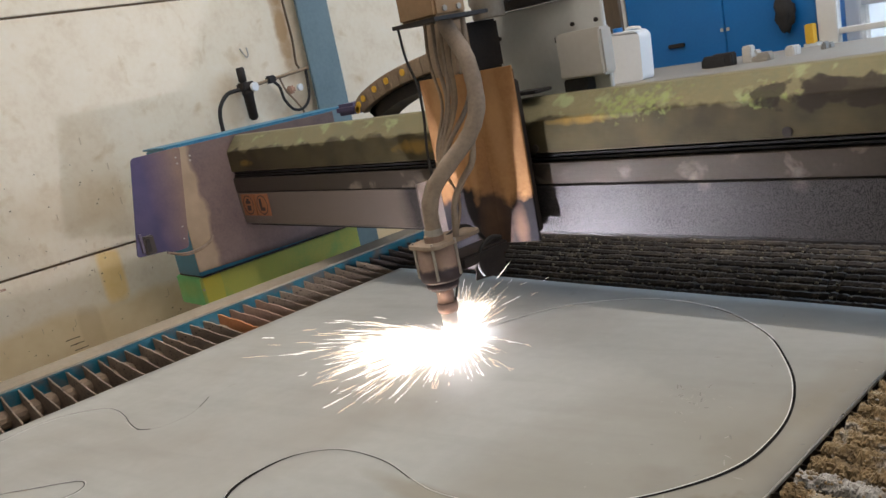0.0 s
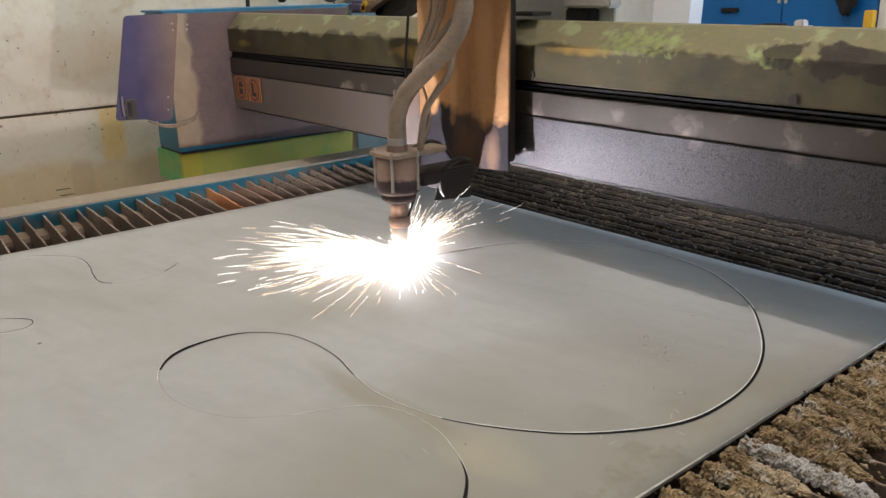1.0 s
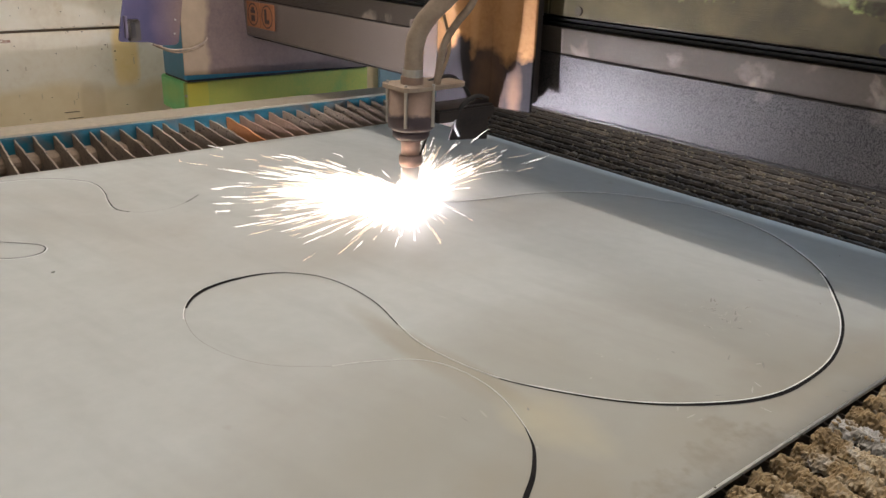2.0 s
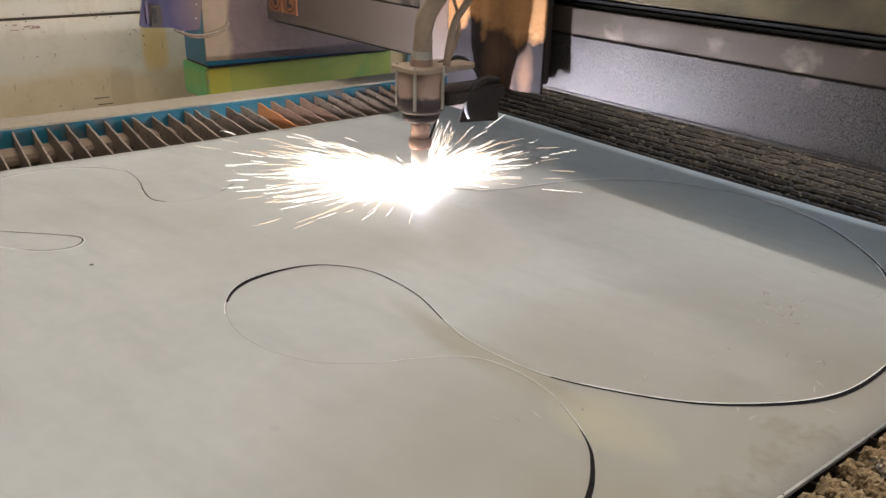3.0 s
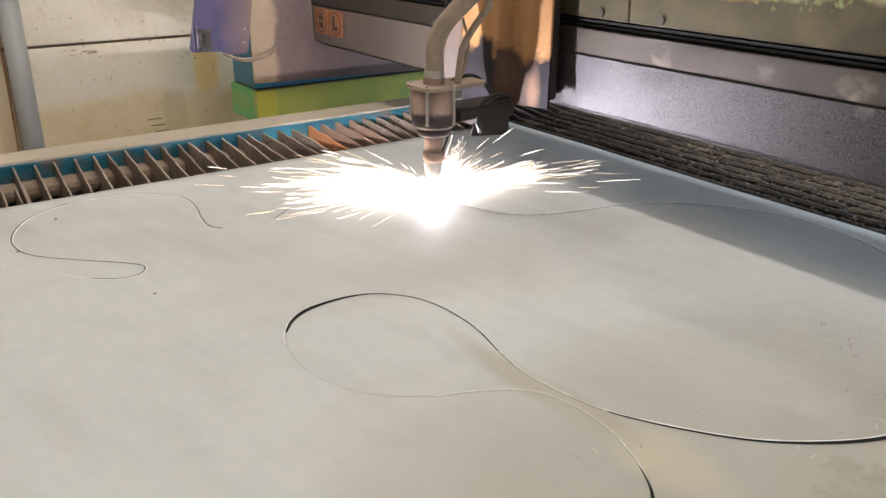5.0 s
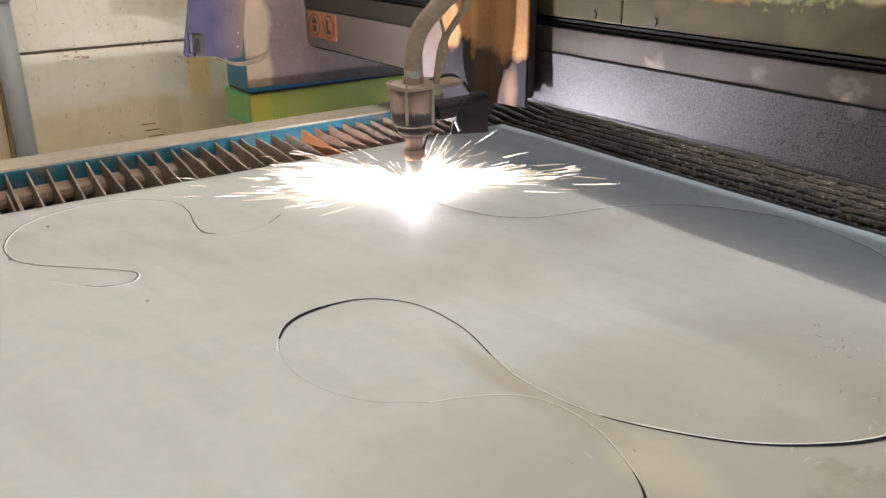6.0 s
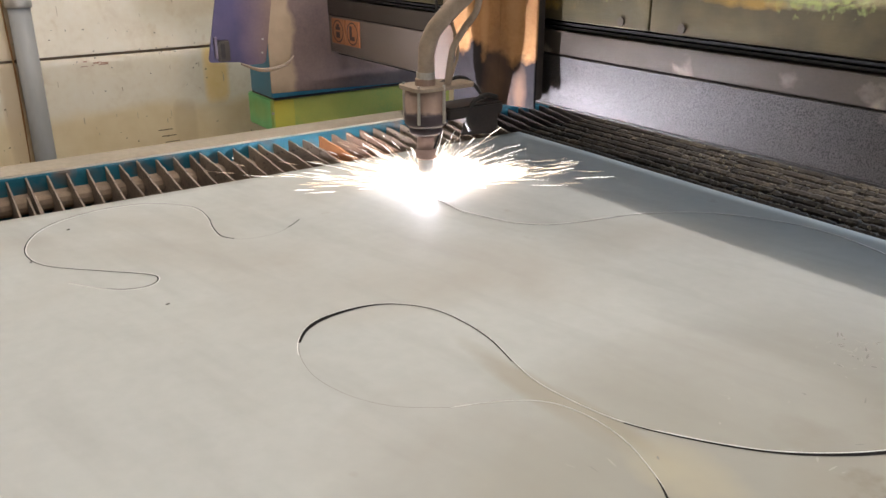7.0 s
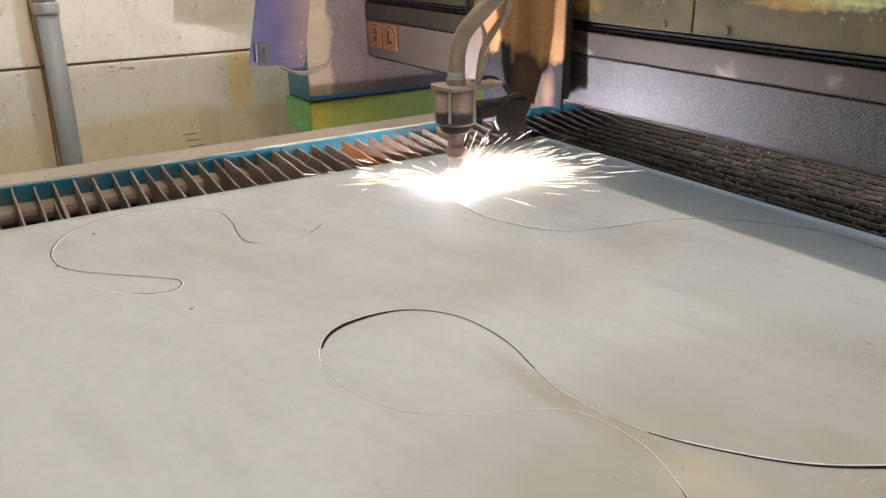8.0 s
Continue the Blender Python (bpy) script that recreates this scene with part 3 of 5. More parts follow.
def wall_things():
    post = thing("steel_column", "worn blue-grey painted steel column on the wall", "column")
    part("flange", boxed((-1.04, 0.545, 0), (-1.025, 0.705, 5), 0.002), POST_BLUE, post)
    part("web", boxed((-1.098, 0.615, 0), (-1.04, 0.635, 5)), POST_BLUE, post)
    pipe = thing("drain_pipe", "grey plastic pipe down the stained wall", "pipe")
    part("tube", turned(bmesh.new(), [(0.032, 0.0), (0.032, 1.135)], (-1.064, -1.075), 28), PIPE_GREY, pipe, smooth=True)
    part("socket", turned(bmesh.new(), [(0.036, 1.12), (0.038, 1.125), (0.038, 1.15), (0.036, 1.155)], (-1.064, -1.075), 28), SILVER, pipe, "pale pipe collar", smooth=True)
    part("tube", turned(bmesh.new(), [(0.031, 1.155), (0.031, 5.0)], (-1.064, -1.075), 28), PIPE_GREY, pipe, smooth=True)
    reg = thing("air_regulator", "black compressed-air filter regulator with hoses on the wall", "regulator")
    part("filter_bowl", turned(bmesh.new(), [(0.010, 1.30), (0.019, 1.31), (0.021, 1.40), (0.024, 1.405), (0.024, 1.42)], (-1.05, 0.235), 16), DARK, reg, smooth=True)
    part("body", boxed((-1.08, 0.205, 1.42), (-1.025, 0.265, 1.455), 0.006), DARK, reg)
    part("knob", turned(bmesh.new(), [(0.012, 1.455), (0.017, 1.46), (0.017, 1.51), (0.014, 1.515)], (-1.05, 0.225), 16), DARK, reg, smooth=True)
    bm = rod(bmesh.new(), (-1.02, 0.25, 1.43), (-1.008, 0.252, 1.43), 0.018, 18)
    part("gauge", bm, WHITE_PLASTIC, reg, "white pressure gauge")
    part("line", rod(bmesh.new(), (-1.05, 0.26, 1.435), (-1.05, 0.60, 1.47), 0.007), CABLE, reg)
    part("hose", tube(bmesh.new(), [(-1.05, 0.20, 1.43), (-1.05, 0.14, 1.42), (-1.05, 0.095, 1.37), (-1.05, 0.085, 1.30), (-1.05, 0.09, 1.2)], 0.008), BLACK_CABLE, reg, smooth=True)
    part("hose", tube(bmesh.new(), [(-1.05, 0.355, 1.445), (-1.045, 0.385, 1.41), (-1.045, 0.395, 1.355), (-1.045, 0.43, 1.308), (-1.045, 0.48, 1.305), (-1.045, 0.52, 1.35), (-1.05, 0.535, 1.46)], 0.006), BLACK_CABLE, reg, smooth=True)
    part("hose", tube(bmesh.new(), [(-1.055, 0.40, 1.45), (-1.05, 0.415, 1.39), (-1.05, 0.45, 1.34), (-1.05, 0.475, 1.30), (-1.05, 0.48, 1.285)], 0.004), CABLE, reg, smooth=True)
    part("elbow", boxed((-1.065, 0.335, 1.43), (-1.035, 0.375, 1.462), 0.006), DARK, reg)
    part("valve", boxed((-1.07, 0.425, 1.372), (-1.03, 0.455, 1.405), 0.008), SCRAPE, reg, "small red valve")
    part("gauge", rod(bmesh.new(), (-1.03, 0.47, 1.392), (-1.02, 0.472, 1.392), 0.015, 16), WHITE_PLASTIC, reg, "white pressure gauge")


# ------------------------------------------------------------------ far side of the hall
def far_things():
    bench = thing("work_bench", "worn grey metal bench behind the machine", "bench")
    part("top", boxed((-0.95, 1.75, 1.06), (2.6, 2.6, 1.10), 0.004), BENCH, bench)
    for x in (-0.9, 2.45):
        for y in (1.8, 2.45):
            part("leg", boxed((x, y, 0), (x + 0.07, y + 0.07, 1.05), 0.004), GREY_BOX, bench)
    can = thing("jerrycan", "white plastic jerrycan with a blue cap on the bench", "jerrycan")
    bm = prism(bmesh.new(), rounded([(-0.54, 1.10), (-0.335, 1.10), (-0.325, 1.315), (-0.35, 1.34), (-0.495, 1.345), (-0.525, 1.325)], 0.02), "y", 1.95, 2.05, 0.008)
    part("body", bm, WHITE_PLASTIC, can)
    part("handle", tube(bmesh.new(), [(-0.44, 2.02, 1.335), (-0.43, 2.02, 1.352), (-0.37, 2.02, 1.350), (-0.36, 2.02, 1.333)], 0.008), WHITE_PLASTIC, can, smooth=True)
    part("cap", turned(bmesh.new(), [(0.022, 1.338), (0.024, 1.343), (0.024, 1.361), (0.022, 1.364)], (-0.475, 2.0), 16), LOCKER, can, "blue screw cap")
    board = thing("wooden_board", "dark brown wooden board standing on the bench", "board")
    part("plank", boxed((-0.76, 2.28, 1.10), (-0.645, 2.31, 1.85), 0.003), RUST_BROWN, board)
    lock = thing("locker_cabinet", "blue steel double-door locker cabinet", "cabinet")
    part("body", boxed((-1.10, 3.02, 0.0), (0.074, 3.39, 2.1), 0.004), LOCKER, lock)
    for x0, x1, hinge in ((-1.09, -0.452, -0.478), (-0.448, 0.066, -0.44)):
        door = part("door", boxed((x0, 3.0, 0.05), (x1, 3.018, 2.06), 0.004), LOCKER, lock)
        for z in (1.22, 1.42):
            part("latch", boxed((hinge, 2.992, z), (hinge + 0.018, 3.0, z + 0.02), 0.002), OFF_WHITE, door)
        if x0 < -1:
            part("handle", boxed((-0.82, 2.98, 1.17), (-0.71, 3.0, 1.195), 0.005), DARK, door)
    glove = thing("work_bag", "black work bag hanging on the blue locker", "bag")
    bm = bmesh.new()
    bmesh.ops.create_icosphere(bm, subdivisions=3, radius=1.0)
    for v in bm.verts:
        q = 1 + 0.45 * noise.noise(v.co * 2.6)
        v.co = Vector((-0.08 + 0.052 * v.co.x * q, 2.955 + 0.035 * v.co.y * q, 1.27 + 0.105 * v.co.z * q))
    part("body", bm, BLACK_CABLE, glove, smooth=True)
    part("strap", tube(bmesh.new(), [(-0.1, 2.985, 1.38), (-0.08, 2.985, 1.50), (-0.06, 2.985, 1.38)], 0.006), BLACK_CABLE, glove)
    yb = thing("yellow_box", "yellow box beside the blue locker", "box")
    part("body", boxed((0.040, 2.90, 1.09), (0.082, 2.955, 1.19), 0.004), YELLOW, yb)
    part("stand", boxed((0.03, 2.90, 0), (0.10, 2.99, 1.09)), GREY_BOX, yb)
    rng = random.Random(8)
    spread = ((-0.16, 2.1, 0.17, 0.085, BLACK_CABLE, "black clamp lying on the bench"), (0.06, 2.15, 0.075, 0.085, OFF_WHITE, "pale metal part on the bench"),
              (0.12, 2.1, 0.10, 0.05, SILVER, "small zinc part on the bench"), (0.21, 2.2, 0.07, 0.06, OFF_WHITE, "small pale part on the bench"),
              (0.36, 2.3, 0.03, 0.045, PIPE_GREY, "small grey block on the bench"))
    for x, y, w, h, mat, label in spread:
        ob = thing("bench_part", label, "tool", "small parts on the bench")
        bm = bmesh.new()
        for k in range(4):
            dx, dy = rng.uniform(0, w * 0.6), rng.uniform(0, 0.05)
            box(bm, (x + dx, y + dy, 1.09), (x + dx + w * 0.6, y + dy + 0.05, 1.09 + h * rng.uniform(0.5, 1.0)), 0.006)
        part("body", bm, mat, ob)
    for x0, z in ((0.3, 1.09), (0.62, 1.098)):
        ob = thing("steel_offcut", "thin grey steel offcut lying on the bench", "sheet", "offcuts on the bench")
        part("sheet", boxed((x0, 1.8, z), (x0 + 0.75, 2.4, z + 0.007), 0.001), BENCH, ob)


# ------------------------------------------------------------------ the cutting table
PITCH = 0.0417
SLAT_Y = [-1.341 + PITCH * k for k in range(-40, 56)]


def slat_top(x, seed, tall):
    """Slats stand full height at their ends and are burnt down under the sheet."""
    left = tall * max(0.0, min(1.0, (0.0 - x) / 0.150))
    wear = 0.004 * noise.noise(Vector((x * 18, seed * 5.1, 0))) + 0.003 * noise.noise(Vector((x * 60, seed * 3.3, 2)))
    return Z - 0.0055 - 0.004 + left + wear - (0.006 if 0 <= x <= 1.5 else 0)


def slat_mesh(seed, mat, lo=-1.0, hi=9.0, tall=0.047, skew=0.0):
    bm = bmesh.new()
    xs = [-0.154 + 0.012 * k for k in range(14)] + [0.02 + 0.12 * k for k in range(12)] + [1.44 + 0.02 * k for k in range(28)]
    xs = [x for x in xs if lo < x < hi]
    rows = []
    lean = 0.006 * noise.noise(Vector((seed * 2.7, 1.0, 0)))
    for x in xs:
        bend = 0.004 * noise.noise(Vector((x * 3, seed * 9.0, 4))) - skew * max(0.0, -x) / 0.15
        top, low = slat_top(x, seed, tall), Z - 0.11
        rows.append([bm.verts.new((x, bend + lean * s + d, z)) for z, d, s in ((low, -0.002, 0), (top, -0.002, 1), (top, 0.002, 1), (low, 0.002, 0))])
    for a, b in zip(rows, rows[1:]):
        for k in range(3):
            bm.faces.new((a[k], a[k + 1], b[k + 1], b[k]))
    bm.faces.new(rows[0])
    bm.faces.new(list(reversed(rows[-1])))
    bmesh.ops.recalc_face_normals(bm, faces=bm.faces)
    return mesh_of("slat", bm, mat)


def table():
    tb = thing("cutting_table", "teal steel cutting table with burnt slats", "cutting table")
    part("side_bar", boxed((-0.175, -3.1, 0.70), (-0.157, 0.95, 0.841), 0.002), TEAL, tb)
    part("sill", boxed((-0.258, -3.1, 0.838), (-0.163, 0.95, 0.846), 0.002), SILL, tb, "dusty beige sill plate")
    part("sill_apron", boxed((-0.256, -3.1, 0.60), (-0.246, 0.95, 0.838)), SILL, tb)
    part("ledge", prism(bmesh.new(), [(-0.157, 0.765), (-0.130, 0.765), (-0.122, 0.773), (-0.120, 0.783), (-0.123, 0.793), (-0.131, 0.800), (-0.157, 0.803)], "y", -3.1, 0.95), LEDGE, tb, "brown dusty ledge between the slats")
    part("side_bar", boxed((2.02, -3.1, 0.66), (2.04, 0.95, 0.80), 0.002), TEAL, tb)
    part("end_bar", boxed((-0.157, -3.12, 0.60), (2.04, -3.10, 0.78), 0.002), TEAL, tb)
    part("end_bar", boxed((-0.157, 0.95, 0.60), (2.04, 0.97, 0.78), 0.002), TEAL, tb)
    part("tray", boxed((-0.246, -3.1, 0.52), (2.04, 0.95, 0.56)), SLAG, tb, "dark slag tray")
    for x in (-0.2, 1.93):
        for y in (-3.0, -1.0, 0.84):
            part("leg", boxed((x, y, 0), (x + 0.1, y + 0.1, 0.52)), TEAL, tb)
    # the slats are burnt lower and warped askew towards the far end
    bands = [[slat_mesh(s, SLAT, tall=h, skew=k) for s in range(8)] for h, k in ((0.047, 0.0), (0.047, 0.012), (0.045, 0.028), (0.043, 0.044))]
    # orange and reddish slats, coloured as lit by the arc
    hot, red = slat_mesh(31, SLAT_ARC_LIT, hi=0.3, tall=0.043, skew=0.044), slat_mesh(8, SLAT_RED, hi=0.3, tall=0.042, skew=0.044)
    rest = slat_mesh(31, SLAT, lo=0.25)
    # darker slats past the far edge of the sheet
    dark_slats = [slat_mesh(s, SLAT_DARK, tall=0.036, skew=0.03) for s in (41, 42, 43)]
    rng = random.Random(2)
    for k, y in enumerate(SLAT_Y):
        ob = new("slat", hot if abs(y + 0.507) < 0.012 else red if 0.012 < y + 0.507 < 0.14 else dark_slats[rng.randrange(3)] if y > 0.01 else bands[(y > -1.05) + (y > -0.85) + (y > -0.68)][rng.randrange(8)])
        ob.location = (0, y + rng.uniform(-0.002, 0.002), rng.uniform(-0.002, 0.002))
        ob.parent = tb
        if -0.012 < y + 0.507 < 0.14:
            ob = new("slat", rest)
            ob.location = (0.002, y, 0)
            ob.parent = tb
    # two broken slat stubs
    for y in (-1.27, -1.255):
        part("slat_stub", prism(bmesh.new(), [(-0.12, 0.76), (-0.02, 0.73), (-0.02, 0.79), (-0.10, 0.812)], "y", y, y + 0.004), SLAT, tb)
    # supports under the sheet, out of sight
    for x in (0.3, 0.75, 1.2):
        part("support", boxed((x, -2.9, 0.60), (x + 0.02, -0.02, Z - 0.0045)), SLAT, tb)


def slag_ridges():
    """Crusted slag along the slats behind the sheet and past its near side."""
    profile = ((-0.97, -0.048), (-1.0, -0.018), (-0.93, -0.004), (-0.45, 0.001), (0.25, -0.001), (0.75, -0.007), (0.96, -0.022), (0.95, -0.048))
    for k, y in enumerate(v for v in SLAT_Y if 0.012 < v < 0.92):
        rng = random.Random(300 + k)
        bm = bmesh.new()
        x = -0.05
        while x < 2.0:
            end = min(2.0, x + (rng.uniform(0.012, 0.05) if rng.random() < 0.6 else rng.uniform(0.05, 0.14)))
            lift, shove, wide = rng.gauss(0, 0.0011), rng.gauss(0, 0.0004), rng.uniform(0.95, 1.04)
            count = max(3, int((end - x) / 0.0055))
            rows = []
            for i in range(count + 1):
                xx = x + 0.0008 + (end - x - 0.0016) * i / count
                n1, n2, n3 = noise.noise(Vector((xx * 14, k * 3.7, 0))), noise.noise(Vector((xx * 60, k * 5.1, 3))), noise.noise(Vector((xx * 150, k * 1.7, 6)))
                grow = min(1.0, max(0.0, xx / 0.35))
                w = 0.0178 * wide * (0.8 + 0.2 * grow) + 0.0005 * n1 + 0.0006 * n2
                top = Z - 0.005 + (lift + 0.0012 * n1 + 0.0012 * n2 + 0.0016 * n3) * (0.3 + 0.7 * grow)
                tip = -0.0014 if i in (0, count) else 0.0
                row = []
                for q, (dy, dz) in enumerate(profile):
                    j = 0.0014 * noise.noise(Vector((xx * 130, k * 2.9 + q * 1.9, 9)))
                    row.append(bm.verts.new((xx, y + shove + dy * (w + tip) + j, top + dz + tip + j)))
                rows.append(row)
            for a, b in zip(rows, rows[1:]):
                for q in range(len(profile) - 1):
                    bm.faces.new((a[q], b[q], b[q + 1], a[q + 1]))
            bm.faces.new(rows[0])
            bm.faces.new(list(reversed(rows[-1])))
            x = end
        tagged(part("slag_ridge", bm, RIDGE), "dark brown cracked slag crusted along a slat", "slag", "slag ridges along the slats")

    # cauliflower crusts over the slats past the near side of the sheet
    for k, y in enumerate(v for v in SLAT_Y if -1.2 < v < 0.02):
        rng = random.Random(500 + k)
        white = abs(y + 0.575) < 0.02
        end = 1.60 + abs(rng.gauss(0, 0.04)) + (0.14 if y > -0.30 else 0.0) + (0.05 if white else 0.0)
        bm = bmesh.new()
        rows, x = [], 1.507
        while x < end:
            fade = min(1.0, (end - x) / 0.03)
            row = []
            for q in range(15):
                a = math.pi * (1.12 - 1.24 * q / 14)
                u = Vector((x, math.cos(a) * 0.012, math.sin(a) * 0.010))
                w = Vector((u.x, y + u.y, u.z))
                big, mid, fine = noise.noise(w * 75), abs(noise.noise(w * 190)), abs(noise.noise(w * 420))
                swell = (0.80 + 0.42 * big + 0.75 * mid + 0.40 * fine) * (0.25 + 0.75 * fade)
                row.append(bm.verts.new((x + 0.0015 * fine, y + u.y * swell * 1.05, Z - 0.014 + u.z * swell * 1.15)))
            rows.append(row)
            x += 0.0017
        for a, b in zip(rows, rows[1:]):
            for q in range(14):
                bm.faces.new((a[q], b[q], b[q + 1], a[q + 1]))
        bmesh.ops.recalc_face_normals(bm, faces=bm.faces)
        tagged(part("slag_crust", bm, SLAG_WHITE if white else SLAG_OCHRE), "crumbly whitish slag crust on a slat end" if white else "crumbly ochre brown slag crust on a slat end", "slag", "slag crusts on the slats")

    for name, mat, count, seed in (("ochre_slag", SLAG_OCHRE, 2200, 5), ("white_slag", SLAG_WHITE, 110, 6), ("pale_slag", SLAG_OLIVE, 420, 7)):
        rng = random.Random(seed)
        verts, faces = [], []
        base = bmesh.new()
        bmesh.ops.create_icosphere(base, subdivisions=2, radius=1.0)
        base.verts.ensure_lookup_table()
        unit = [v.co.copy() for v in base.verts]
        tris = [[v.index for v in f.verts] for f in base.faces]
        base.free()
        rows_y = [v for v in SLAT_Y if -1.1 < v < 0.03]
        back_y = [v for v in SLAT_Y if 0.012 < v < 0.6]
        for k in range(count):
            lift = 0.0
            if mat is SLAG_OLIVE:
                y = rng.choice(back_y)
                x, lift = rng.choice((0.55, 0.7, 0.85, 1.0, 1.2, 1.35)) + rng.gauss(0, 0.13) - (y - 0.15) * 0.5, 0.006
            elif mat is SLAG_WHITE:
                y = rows_y[-15] if k < 34 else rng.choice(rows_y)
                x = rng.uniform(1.52, 1.60)
            else:
                y = rng.choice(rows_y)
                x = 1.512 + abs(rng.gauss(0, 0.06)) + (rng.uniform(0, 0.3) if y > -0.3 else 0)
            r = 0.0010 + 0.0030 * rng.random() ** 1.6 if mat is not SLAG_OLIVE else rng.uniform(0.0012, 0.0036)
            p = Vector((x, y + rng.gauss(0, 0.0066), Z - 0.008 + lift + rng.uniform(-0.006, 0.007)))
            s = k * 1.37
            off = len(verts)
            for u in unit:
                q = 0.85 + 0.55 * noise.noise(u * 1.5 + Vector((s, 0, 0))) + 0.55 * noise.noise(u * 3.6 + Vector((0, s, 0))) + 0.3 * noise.noise(u * 9 + Vector((0, 0, s)))
                verts.append(p + Vector((u.x * 1.5, u.y * 0.85, u.z)) * r * q)
            faces += [[off + i for i in t] for t in tris]
        me = bpy.data.meshes.new(name)
        me.from_pydata(verts, [], faces)
        me.materials.append(mat)
        for p in me.polygons:
            p.use_smooth = True
        tagged(new(name, me), {"white_slag": "crumbly white slag lumps on a slat", "pale_slag": "small pale olive slag crumbs on the slag ridges"}.get(name, "crumbly ochre brown slag lumps on the slats"), "slag", kind="stuff")


# ------------------------------------------------------------------ the steel sheet and its cuts
def sheet_z(x, y):
    """Height of the slightly wavy sheet."""
    return Z + 0.0016 * noise.noise(Vector((x * 1.7, y * 1.7, 0.3))) + 0.0006 * noise.noise(Vector((x * 5, y * 5, 4)))


def ribbon(bm, line, widths, lift, side=0.0):
    rows = []
    for i, p in enumerate(line):
        d = (line[min(i + 1, len(line) - 1)] - line[max(i - 1, 0)]).normalized()
        nrm = Vector((-d.y, d.x, 0))
        w = widths[i] / 2
        a, b = p + nrm * (side + w), p + nrm * (side - w)
        rows.append((bm.verts.new((a.x, a.y, sheet_z(a.x, a.y) + lift)), bm.verts.new((b.x, b.y, sheet_z(b.x, b.y) + lift))))
    for a, b in zip(rows, rows[1:]):
        bm.faces.new((a[0], a[1], b[1], b[0]))
    bmesh.ops.recalc_face_normals(bm, faces=bm.faces)
    for f in bm.faces:
        if f.normal.z < 0:
            f.normal_flip()
    return bm


def bead(bm, line, offsets, r):
    """A raised bright lip beside a cut."""
    rows = []
    for i, p in enumerate(line):
        d = (line[min(i + 1, len(line) - 1)] - line[max(i - 1, 0)]).normalized()
        nrm = Vector((-d.y, d.x, 0))
        c = p + nrm * offsets[i]
        z = sheet_z(c.x, c.y)
        rr = r * (1 + 0.4 * noise.noise(p * 40))
        rows.append([bm.verts.new((c.x + nrm.x * s * rr, c.y + nrm.y * s * rr, z + h * rr)) for s, h in ((-1, 0.1), (-0.5, 0.9), (0.5, 0.9), (1, 0.1))])
    for a, b in zip(rows, rows[1:]):
        for s in range(3):
            bm.faces.new((a[s], a[s + 1], b[s + 1], b[s]))
    bmesh.ops.recalc_face_normals(bm, faces=bm.faces)
    return bm


CUT_A = [(1.072, -0.996), (1.029, -1.052), (0.975, -1.085), (0.915, -1.099), (0.859, -1.093), (0.815, -1.075), (0.780, -1.044), (0.763, -1.003), (0.762, -0.944),
         (0.780, -0.899), (0.824, -0.862), (0.880, -0.847), (0.955, -0.847), (1.035, -0.864), (1.096, -0.871), (1.183, -0.858), (1.249, -0.831),
         (1.345, -0.763), (1.405, -0.690), (1.439, -0.618), (1.446, -0.545), (1.435, -0.454), (1.399, -0.356), (1.343, -0.265), (1.265, -0.172),
         (1.147, -0.090), (1.050, -0.058), (0.950, -0.055), (0.873, -0.080), (0.795, -0.125), (0.740, -0.188), (0.697, -0.270), (0.678, -0.345), (0.664, -0.408)]
CUT_B = [(1.072, -0.996), (1.090, -0.950), (1.125, -0.896), (1.175, -0.874), (1.236, -0.873), (1.290, -0.889), (1.327, -0.906), (1.356, -0.928), (1.391, -0.971), (1.43, -1.05), (1.44, -1.2)]
CUT_C = [(0.332, -0.844), (0.357, -0.874), (0.380, -0.914), (0.379, -0.965), (0.361, -0.992), (0.329, -1.007), (0.271, -1.001), (0.221, -0.990), (0.152, -0.987),
         (0.106, -1.008), (0.061, -1.056), (0.040, -1.121), (0.046, -1.185), (0.074, -1.251), (0.122, -1.296), (0.194, -1.325), (0.260, -1.325),
         (0.311, -1.302), (0.371, -1.245), (0.435, -1.180), (0.463, -1.166), (0.487, -1.180), (0.489, -1.211), (0.463, -1.249), (0.403, -1.293)]


def flat(points):
    return spline([(x, y, 0) for x, y in points], 8)


